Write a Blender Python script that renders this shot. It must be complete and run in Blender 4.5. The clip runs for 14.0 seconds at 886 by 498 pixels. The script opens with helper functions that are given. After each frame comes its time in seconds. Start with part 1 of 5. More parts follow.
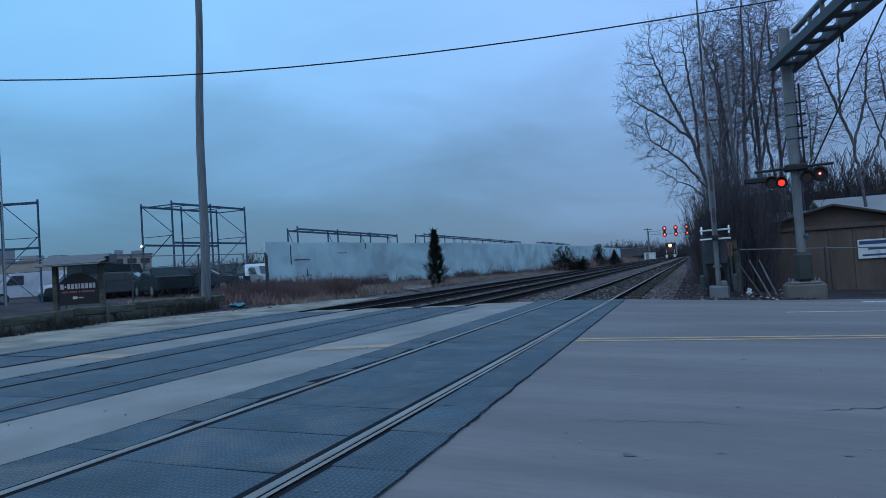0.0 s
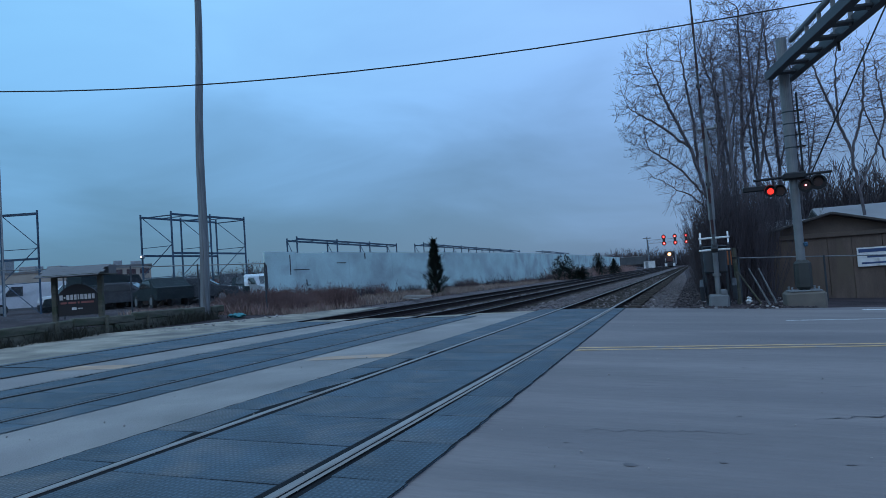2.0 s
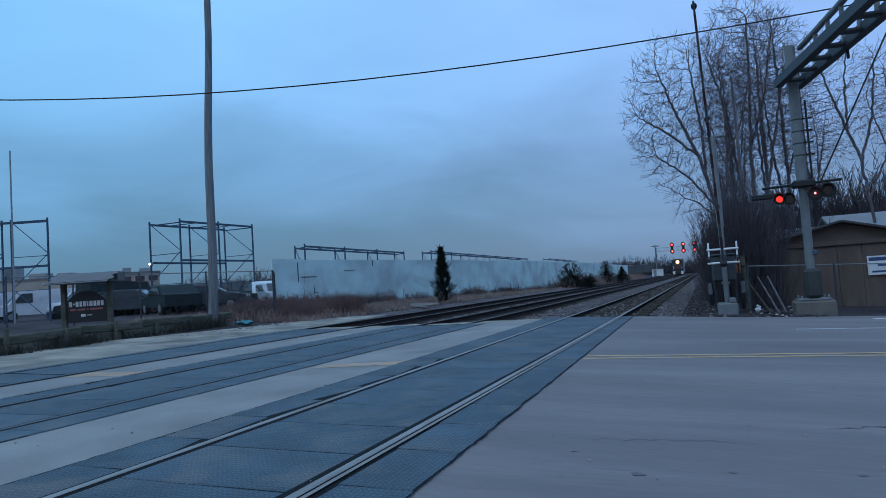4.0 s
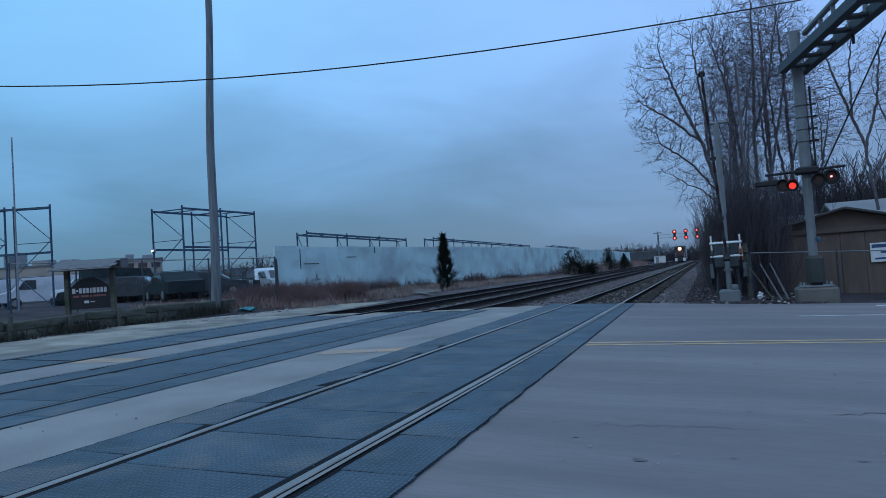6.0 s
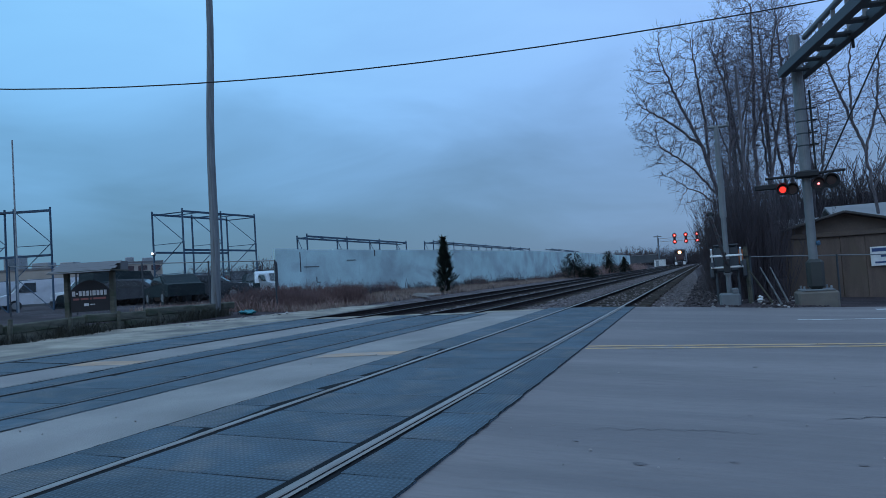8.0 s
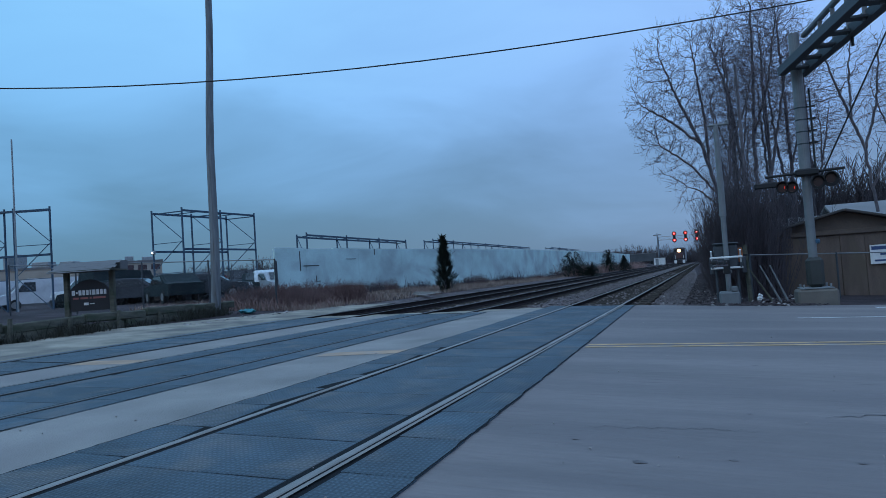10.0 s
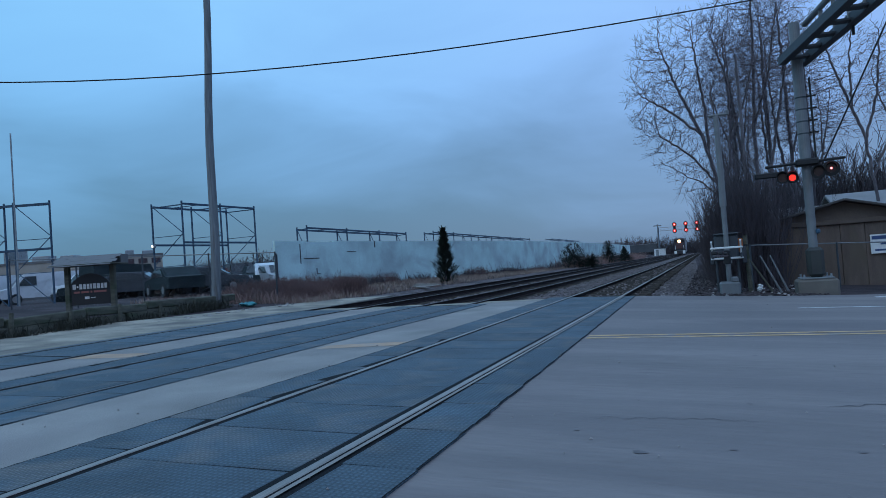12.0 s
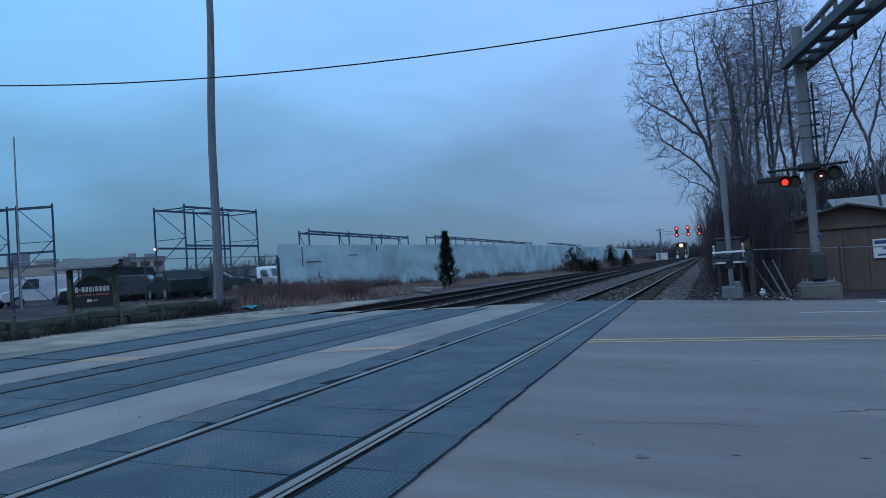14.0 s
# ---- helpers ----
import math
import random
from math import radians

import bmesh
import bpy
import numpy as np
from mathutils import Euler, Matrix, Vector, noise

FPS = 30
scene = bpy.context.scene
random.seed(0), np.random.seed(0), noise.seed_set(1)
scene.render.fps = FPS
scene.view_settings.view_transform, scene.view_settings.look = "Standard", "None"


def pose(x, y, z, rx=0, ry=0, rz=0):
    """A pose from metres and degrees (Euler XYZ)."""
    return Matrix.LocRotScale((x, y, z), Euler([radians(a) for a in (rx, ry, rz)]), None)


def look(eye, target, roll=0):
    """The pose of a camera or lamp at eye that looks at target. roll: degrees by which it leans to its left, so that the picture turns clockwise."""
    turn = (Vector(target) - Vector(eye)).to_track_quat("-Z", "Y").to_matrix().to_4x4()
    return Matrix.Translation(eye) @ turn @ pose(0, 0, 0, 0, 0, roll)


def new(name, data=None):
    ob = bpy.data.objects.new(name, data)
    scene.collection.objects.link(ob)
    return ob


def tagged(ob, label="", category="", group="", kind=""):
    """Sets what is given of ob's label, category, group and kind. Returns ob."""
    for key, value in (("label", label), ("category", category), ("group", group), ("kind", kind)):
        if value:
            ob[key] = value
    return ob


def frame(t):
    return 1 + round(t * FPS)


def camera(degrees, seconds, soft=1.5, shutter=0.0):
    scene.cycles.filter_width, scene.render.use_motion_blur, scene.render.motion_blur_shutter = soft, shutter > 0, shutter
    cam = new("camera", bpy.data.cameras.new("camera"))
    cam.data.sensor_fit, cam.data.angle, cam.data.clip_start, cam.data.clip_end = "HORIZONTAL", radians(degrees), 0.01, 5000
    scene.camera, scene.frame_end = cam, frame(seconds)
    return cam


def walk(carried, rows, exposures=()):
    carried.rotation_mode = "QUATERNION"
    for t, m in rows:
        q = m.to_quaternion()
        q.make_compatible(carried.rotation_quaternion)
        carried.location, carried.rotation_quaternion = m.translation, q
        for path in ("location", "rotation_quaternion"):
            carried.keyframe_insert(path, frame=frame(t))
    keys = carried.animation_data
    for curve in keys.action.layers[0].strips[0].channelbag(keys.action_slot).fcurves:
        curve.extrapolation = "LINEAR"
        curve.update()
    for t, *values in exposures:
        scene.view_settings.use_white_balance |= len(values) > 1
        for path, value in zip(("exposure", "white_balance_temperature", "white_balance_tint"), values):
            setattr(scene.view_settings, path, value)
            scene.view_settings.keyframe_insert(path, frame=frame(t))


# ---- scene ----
cam = camera(66.32, 14.0, soft=0.85)
PATH = [
    (0, pose(0, 0, 1.30, 91.725, 3.743, 19.503)),
    (0.5, pose(0, 0, 1.30, 91.615, 3.794, 19.505)),
    (1, pose(0, 0, 1.30, 91.408, 3.831, 19.464)),
    (1.5, pose(0, 0, 1.30, 91.404, 3.921, 19.443)),
    (2, pose(0, 0, 1.30, 92.522, 3.948, 19.465)),
    (2.5, pose(0, 0, 1.30, 93.653, 3.933, 19.618)),
    (3, pose(0, 0, 1.30, 93.789, 3.906, 19.772)),
    (5.5, pose(0, 0, 1.30, 92.117, 3.825, 20.332)),
    (6, pose(0, 0, 1.30, 92.107, 3.808, 20.270)),
    (6.5, pose(0, 0, 1.30, 92.079, 3.885, 20.298)),
    (7, pose(0, 0, 1.30, 92.127, 3.870, 20.297)),
    (7.5, pose(0, 0, 1.30, 92.319, 3.789, 20.289)),
    (8, pose(0, 0, 1.30, 92.381, 3.731, 20.272)),
    (10.5, pose(0, 0, 1.30, 92.164, 3.862, 20.262)),
    (11, pose(0, 0, 1.30, 91.990, 3.949, 20.289)),
    (11.5, pose(0, 0, 1.30, 91.757, 4.070, 20.251)),
    (12, pose(0, 0, 1.30, 91.595, 4.126, 20.281)),
    (12.5, pose(0, 0, 1.30, 91.595, 4.137, 20.297)),
    (13, pose(0, 0, 1.30, 91.746, 4.117, 20.359)),
    (13.5, pose(0, 0, 1.30, 91.844, 4.025, 20.423)),
    (14, pose(0, 0, 1.30, 91.920, 4.002, 20.440)),
]
walk(cam, PATH)

# ---- world and light: an overcast winter dusk ----
world = bpy.data.worlds.new("overcast_dusk")
scene.world = world
world.use_nodes = True
wn, wl = world.node_tree.nodes, world.node_tree.links
wn.clear()
w_out = wn.new("ShaderNodeOutputWorld")
w_bg = wn.new("ShaderNodeBackground")
w_sky = wn.new("ShaderNodeTexSky")
w_sky.sky_type = "NISHITA"
w_sky.sun_disc = False
w_sky.sun_elevation = radians(9)
w_sky.sun_rotation = radians(200)
w_co = wn.new("ShaderNodeTexCoord")
w_sep = wn.new("ShaderNodeSeparateXYZ")
wl.new(w_co.outputs["Generated"], w_sep.inputs[0])
# cloud layer: streaks stretched along the horizon
w_map = wn.new("ShaderNodeMapping")
w_map.inputs["Scale"].default_value = (1.0, 1.0, 3.2)
w_map.inputs["Rotation"].default_value = (0.0, radians(8), radians(20))
wl.new(w_co.outputs["Generated"], w_map.inputs[0])
w_n1 = wn.new("ShaderNodeTexNoise")
w_n1.inputs["Scale"].default_value = 2.6
w_n1.inputs["Detail"].default_value = 5.0
w_n1.inputs["Roughness"].default_value = 0.48
w_n1.inputs["Distortion"].default_value = 0.5
wl.new(w_map.outputs[0], w_n1.inputs[0])
w_add = wn.new("ShaderNodeMath")
w_add.operation = "MULTIPLY_ADD"
wl.new(w_n1.outputs["Fac"], w_add.inputs[0])
w_add.inputs[1].default_value = 0.34
wl.new(w_sep.outputs["Z"], w_add.inputs[2])
w_ramp = wn.new("ShaderNodeValToRGB")
wl.new(w_add.outputs[0], w_ramp.inputs[0])
SKY = ((0.10, (0.075, 0.155, 0.265)), (0.23, (0.095, 0.20, 0.35)), (0.345, (0.15, 0.31, 0.565)), (0.47, (0.22, 0.45, 0.83)), (0.66, (0.28, 0.56, 0.95)), (1.0, (0.32, 0.60, 1.0)))
while len(w_ramp.color_ramp.elements) < len(SKY):
    w_ramp.color_ramp.elements.new(0.5)
for el, (at, col) in zip(w_ramp.color_ramp.elements, SKY):
    el.position, el.color = at, (*col, 1)
w_mix = wn.new("ShaderNodeMix")
w_mix.data_type = "RGBA"
w_mix.inputs["Factor"].default_value = 0.93
w_dim = wn.new("ShaderNodeMix")
w_dim.data_type, w_dim.blend_type = "RGBA", "MULTIPLY"
w_dim.inputs["Factor"].default_value = 1.0
wl.new(w_sky.outputs[0], w_dim.inputs["A"])
w_dim.inputs["B"].default_value = (0.12, 0.12, 0.12, 1)
wl.new(w_dim.outputs["Result"], w_mix.inputs["A"])
# cooler on one side, more lavender on the other
w_rng = wn.new("ShaderNodeMapRange")
w_rng.inputs["From Min"].default_value, w_rng.inputs["From Max"].default_value = -0.75, 0.15
wl.new(w_sep.outputs["X"], w_rng.inputs["Value"])
w_hue = wn.new("ShaderNodeMix")
w_hue.data_type = "RGBA"
wl.new(w_rng.outputs["Result"], w_hue.inputs["Factor"])
w_hue.inputs["A"].default_value, w_hue.inputs["B"].default_value = (0.88, 1.05, 1.0, 1), (1.14, 0.97, 1.0, 1)
w_tint = wn.new("ShaderNodeMix")
w_tint.data_type, w_tint.blend_type = "RGBA", "MULTIPLY"
w_tint.inputs["Factor"].default_value = 1.0
wl.new(w_ramp.outputs[0], w_tint.inputs["A"])
wl.new(w_hue.outputs["Result"], w_tint.inputs["B"])
wl.new(w_tint.outputs["Result"], w_mix.inputs["B"])
wl.new(w_mix.outputs["Result"], w_bg.inputs["Color"])
w_bg.inputs["Strength"].default_value = 1.2
wl.new(w_bg.outputs[0], w_out.inputs[0])

sun = new("sun", bpy.data.lights.new("sun", "SUN"))
sun.data.energy = 0.5
sun.data.angle = radians(40)
sun.data.color = (0.72, 0.88, 1.0)
sun.matrix_world = look((-20, -40, 60), (0, 10, 0))


# ---- materials ----
def mat(name, col, rough=0.8, var=0.25, scale=6.0, bump=0.0, bscale=60.0, metal=0.0, specks=False, stain=None, stretch=(1, 1, 1), emit=None, power=0.0, island=0.0):
    """Principled material: grain and patches at two scales, optional stains, relief and glow."""
    m = bpy.data.materials.new(name)
    m.use_nodes = True
    n, l = m.node_tree.nodes, m.node_tree.links
    b = n["Principled BSDF"]
    b.inputs["Metallic"].default_value = metal
    co = n.new("ShaderNodeTexCoord")
    mp = n.new("ShaderNodeMapping")
    mp.inputs["Scale"].default_value = stretch
    if island:
        ob_i, sh = n.new("ShaderNodeObjectInfo"), n.new("ShaderNodeVectorMath")
        sh.operation = "MULTIPLY_ADD"
        l.new(ob_i.outputs["Random"], sh.inputs[0])
        sh.inputs[1].default_value = (53.0, 31.0, 17.0)
        l.new(co.outputs["Object"], sh.inputs[2])
        l.new(sh.outputs[0], mp.inputs[0])
    else:
        l.new(co.outputs["Object"], mp.inputs[0])
    big, fine = n.new("ShaderNodeTexNoise"), n.new("ShaderNodeTexNoise")
    big.inputs["Scale"].default_value, big.inputs["Detail"].default_value = scale, 4
    fine.inputs["Scale"].default_value, fine.inputs["Detail"].default_value = bscale, 3
    for t in (big, fine):
        l.new(mp.outputs[0], t.inputs[0])
    def scaled(c, k):
        return (min(1, c[0] * k), min(1, c[1] * k), min(1, c[2] * k), 1)
    r1 = n.new("ShaderNodeValToRGB")
    r1.color_ramp.elements[0].position, r1.color_ramp.elements[1].position = 0.3, 0.7
    r1.color_ramp.elements[0].color, r1.color_ramp.elements[1].color = scaled(col, 1 - var), scaled(col, 1 + var)
    l.new(big.outputs["Fac"], r1.inputs[0])
    r2 = n.new("ShaderNodeValToRGB")
    r2.color_ramp.elements[0].position, r2.color_ramp.elements[1].position = 0.3, 0.7
    r2.color_ramp.elements[0].color, r2.color_ramp.elements[1].color = (1 - var * 0.7,) * 3 + (1,), (1,) * 4
    l.new(fine.outputs["Fac"], r2.inputs[0])
    mx = n.new("ShaderNodeMix")
    mx.data_type, mx.blend_type = "RGBA", "MULTIPLY"
    mx.inputs["Factor"].default_value = 1
    l.new(r1.outputs[0], mx.inputs["A"])
    l.new(r2.outputs[0], mx.inputs["B"])
    last = mx.outputs["Result"]
    if stain:
        scol, sscale, lo, hi = stain
        st = n.new("ShaderNodeTexNoise")
        st.inputs["Scale"].default_value, st.inputs["Detail"].default_value, st.inputs["Distortion"].default_value = sscale, 6, 0.6
        l.new(mp.outputs[0], st.inputs[0])
        sr = n.new("ShaderNodeValToRGB")
        sr.color_ramp.elements[0].position, sr.color_ramp.elements[1].position = lo, hi
        l.new(st.outputs["Fac"], sr.inputs[0])
        sm = n.new("ShaderNodeMix")
        sm.data_type = "RGBA"
        l.new(sr.outputs[0], sm.inputs["Factor"])
        l.new(last, sm.inputs["A"])
        sm.inputs["B"].default_value = (*scol, 1)
        last = sm.outputs["Result"]
    if specks:
        vo, vr, vm = n.new("ShaderNodeTexVoronoi"), n.new("ShaderNodeValToRGB"), n.new("ShaderNodeMix")
        vo.inputs["Scale"].default_value, vo.inputs["Randomness"].default_value = 2.6, 1.0
        l.new(mp.outputs[0], vo.inputs["Vector"])
        vr.color_ramp.elements[0].position, vr.color_ramp.elements[1].position = 0.03, 0.11
        vr.color_ramp.elements[0].color, vr.color_ramp.elements[1].color = (0.55, 0.55, 0.55, 1), (1, 1, 1, 1)
        l.new(vo.outputs["Distance"], vr.inputs[0])
        vm.data_type, vm.blend_type = "RGBA", "MULTIPLY"
        l.new(st.outputs["Fac"], vm.inputs["Factor"])
        l.new(last, vm.inputs["A"])
        l.new(vr.outputs[0], vm.inputs["B"])
        last = vm.outputs["Result"]
    if island:
        oi, gi, ad, mr, im = n.new("ShaderNodeObjectInfo"), n.new("ShaderNodeNewGeometry"), n.new("ShaderNodeMath"), n.new("ShaderNodeMapRange"), n.new("ShaderNodeMix")
        l.new(oi.outputs["Random"], ad.inputs[0])
        l.new(gi.outputs["Random Per Island"], ad.inputs[1])
        l.new(ad.outputs[0], mr.inputs["Value"])
        mr.inputs["From Max"].default_value = 2
        mr.inputs["To Min"].default_value, mr.inputs["To Max"].default_value = 1 - island, 1 + island
        im.data_type, im.blend_type = "RGBA", "MULTIPLY"
        im.inputs["Factor"].default_value = 1
        l.new(last, im.inputs["A"])
        l.new(mr.outputs["Result"], im.inputs["B"])
        last = im.outputs["Result"]
    l.new(last, b.inputs["Base Color"])
    rr = n.new("ShaderNodeMapRange")
    rr.inputs["To Min"].default_value, rr.inputs["To Max"].default_value = max(0.03, rough - 0.12), min(1, rough + 0.12)
    l.new(big.outputs["Fac"], rr.inputs["Value"])
    l.new(rr.outputs["Result"], b.inputs["Roughness"])
    if bump:
        bp = n.new("ShaderNodeBump")
        bp.inputs["Strength"].default_value = bump
        bp.inputs["Distance"].default_value = 0.02
        l.new(fine.outputs["Fac"], bp.inputs["Height"])
        l.new(bp.outputs[0], b.inputs["Normal"])
    if emit:
        b.inputs["Emission Color"].default_value = (*emit, 1)
        b.inputs["Emission Strength"].default_value = power
    return m


SOIL = mat("dry_soil", (0.072, 0.056, 0.058), 0.95, 0.45, 0.8, 0.9, 25, stain=((0.045, 0.036, 0.038), 0.35, 0.5, 0.66))
SHOULDER = mat("gravel_shoulder", (0.324, 0.282, 0.222), 0.95, 0.35, 1.3, 0.8, 40, stain=((0.13, 0.115, 0.10), 0.5, 0.5, 0.7))
CONCRETE = mat("worn_road_concrete", (0.205, 0.175, 0.166), 0.8, 0.20, 0.9, 0.8, 16, stain=((0.125, 0.107, 0.107), 0.55, 0.44, 0.74), stretch=(0.2, 1.15, 1), specks=True)
LIGHT_SLAB = mat("light_concrete_slab", (0.285, 0.262, 0.237), 0.8, 0.28, 0.8, 0.6, 70, stain=((0.22, 0.195, 0.185), 0.5, 0.42, 0.78))
PATCH = mat("asphalt_patch", (0.118, 0.145, 0.165), 0.85, 0.25, 1.2, 0.4, 80, stain=((0.14, 0.14, 0.14), 0.6, 0.5, 0.7))
RUBBER = mat("crossing_rubber", (0.064, 0.099, 0.124), 0.75, 0.3, 1.6, 0.6, 60, stain=((0.15, 0.14, 0.13), 1.3, 0.50, 0.80), island=0.2)
JOINT_AND_SHADE = mat("joint_and_shade_black", (0.012, 0.013, 0.015), 0.8, 0.3, 4, 0.3, 90)
RAIL_TOP = mat("polished_rail", (0.30, 0.275, 0.25), 0.5, 0.25, 5, 0.2, 90, metal=0.55, stretch=(4, 0.4, 1), stain=((0.16, 0.12, 0.09), 2.0, 0.55, 0.75))
RAIL_DULL = mat("dull_rail_head", (0.085, 0.08, 0.08), 0.5, 0.2, 5, 0.1, 90, metal=0.7, stretch=(4, 0.4, 1))
OILED = mat("oil_dark_ballast", (0.042, 0.034, 0.036), 0.95, 0.5, 5, 1.0, 30, stain=((0.11, 0.095, 0.085), 0.8, 0.55, 0.75))
OILED_DARK = mat("tarry_ballast", (0.020, 0.018, 0.021), 0.9, 0.5, 5, 1.0, 30, stain=((0.05, 0.044, 0.044), 0.8, 0.6, 0.8))
FADED = mat("faded_yellow_paint", (0.45, 0.30, 0.20), 0.85, 0.2, 2, 0.2, 60, stain=((0.31, 0.27, 0.24), 1.6, 0.5, 0.7))
RAIL_RUST = mat("rusted_rail", (0.034, 0.026, 0.026), 0.85, 0.3, 5, 0.3, 60)
TIE = mat("creosoted_tie", (0.06, 0.048, 0.04), 0.9, 0.35, 5, 0.5, 40, island=0.3)
BALLAST = mat("ballast", (0.145, 0.118, 0.118), 0.95, 0.5, 6, 1.0, 30, stain=((0.06, 0.052, 0.048), 0.4, 0.5, 0.7))
STONE = mat("ballast_stone", (0.19, 0.16, 0.157), 0.9, 0.3, 8, 0.3, 60, island=0.5)
DARK_STONE = mat("verge_stone", (0.085, 0.068, 0.070), 0.95, 0.3, 8, 0.3, 60, island=0.6)
PALE_STONE = mat("pale_rubble", (0.24, 0.215, 0.20), 0.9, 0.3, 8, 0.3, 60, island=0.6)
YELLOW = mat("worn_yellow_paint", (0.54, 0.34, 0.17), 0.8, 0.25, 3, 0.2, 60, stain=((0.28, 0.25, 0.23), 2.5, 0.54, 0.66))
WHITE_LINE = mat("worn_white_paint", (0.6, 0.6, 0.58), 0.8, 0.2, 3, 0.2, 60, stain=((0.25, 0.24, 0.23), 2.5, 0.55, 0.7))
CRACK = mat("crack_tar", (0.04, 0.04, 0.042), 0.7, 0.3, 6, 0.2, 40)
WOOD_POLE = mat("weathered_pole_wood", (0.19, 0.205, 0.215), 0.9, 0.25, 3, 0.5, 40, stretch=(8, 8, 0.5), stain=((0.10, 0.09, 0.08), 1.2, 0.55, 0.75))
OLD_WOOD = mat("mossy_old_timber", (0.105, 0.10, 0.075), 0.95, 0.35, 3, 0.6, 30, stretch=(1, 1, 4), stain=((0.05, 0.06, 0.035), 0.8, 0.5, 0.65))
PAINT_WALL = mat("pale_painted_wall", (0.57, 0.75, 0.72), 0.85, 0.12, 0.6, 0.2, 9, stretch=(1, 1, 1.2), stain=((0.30, 0.35, 0.37), 0.32, 0.46, 0.80))
GALV = mat("galvanised_steel", (0.30, 0.32, 0.33), 0.55, 0.2, 4, 0.1, 60, metal=0.6, stain=((0.16, 0.15, 0.14), 1.5, 0.6, 0.75))
GREY_PAINT = mat("grey_mast_paint", (0.17, 0.18, 0.185), 0.6, 0.15, 3, 0.1, 50, stain=((0.14, 0.13, 0.12), 1.5, 0.6, 0.75))
DARK_STEEL = mat("dark_painted_steel", (0.045, 0.052, 0.06), 0.6, 0.2, 3, 0.1, 50)
RACK_BLUE = mat("rack_steel", (0.042, 0.085, 0.135), 0.6, 0.3, 3, 0.1, 50, metal=0.2)
BLACK = mat("black_paint", (0.012, 0.012, 0.013), 0.6, 0.3, 5, 0.1, 50)
WHITE_PAINT = mat("white_paint", (0.72, 0.72, 0.70), 0.5, 0.1, 5, 0.1, 50, stain=((0.45, 0.43, 0.4), 2.5, 0.58, 0.75))
BARK = mat("grey_bark", (0.15, 0.135, 0.145), 0.95, 0.35, 4, 0.6, 30, stretch=(3, 3, 0.6))
TWIG = mat("twig_bark", (0.17, 0.145, 0.16), 0.95, 0.3, 4, 0.2, 30)


def add_ribs(m, scale, depth):
    """Small moulded studs in rows on a rubber panel."""
    n, l = m.node_tree.nodes, m.node_tree.links
    co, mul, bp = n.new("ShaderNodeTexCoord"), n.new("ShaderNodeMath"), n.new("ShaderNodeBump")
    mul.operation = "MULTIPLY"
    for i, (way, k) in enumerate((("Y", 1.0), ("X", 1.25))):
        wv = n.new("ShaderNodeTexWave")
        wv.bands_direction = way
        wv.inputs["Scale"].default_value, wv.inputs["Distortion"].default_value = scale * k, 0.3
        l.new(co.outputs["Object"], wv.inputs[0])
        l.new(wv.outputs["Fac"], mul.inputs[i])
    bp.inputs["Strength"].default_value, bp.inputs["Distance"].default_value = depth, 0.012
    l.new(mul.outputs[0], bp.inputs["Height"])
    bsdf = n["Principled BSDF"]
    l.new(bsdf.inputs["Normal"].links[0].from_socket, bp.inputs["Normal"])
    l.new(bp.outputs[0], bsdf.inputs["Normal"])
    # shade between the studs is put into the colour too, with lighter tops
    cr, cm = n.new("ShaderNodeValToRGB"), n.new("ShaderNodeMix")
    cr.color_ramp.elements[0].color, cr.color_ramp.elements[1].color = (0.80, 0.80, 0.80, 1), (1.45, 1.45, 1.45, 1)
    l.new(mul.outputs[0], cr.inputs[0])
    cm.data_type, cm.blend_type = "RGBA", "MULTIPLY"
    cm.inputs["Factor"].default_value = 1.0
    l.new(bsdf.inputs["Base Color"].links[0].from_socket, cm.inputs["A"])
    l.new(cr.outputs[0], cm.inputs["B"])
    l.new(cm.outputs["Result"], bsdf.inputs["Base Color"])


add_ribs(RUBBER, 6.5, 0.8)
# dusty and tarry surfaces have hardly any sheen, nor has the flangeways' painted shade
for dull in (JOINT_AND_SHADE, OILED, OILED_DARK, TIE, BALLAST, STONE, DARK_STONE, SOIL, RAIL_RUST, BARK, TWIG):
    dull.node_tree.nodes["Principled BSDF"].inputs["Specular IOR Level"].default_value = 0.08


# ---- helpers ----
def zg(x):
    """Height of the ground: the crossing sits on a slope that falls to the right."""
    return float(np.interp(x, (-400, -25, -16, -11.5, -7.5, -3.8, -2, 8, 20, 400), (0.95, 0.95, 0.55, 0.33, 0.205, 0.155, 0.10, -0.40, -0.55, -0.55)))


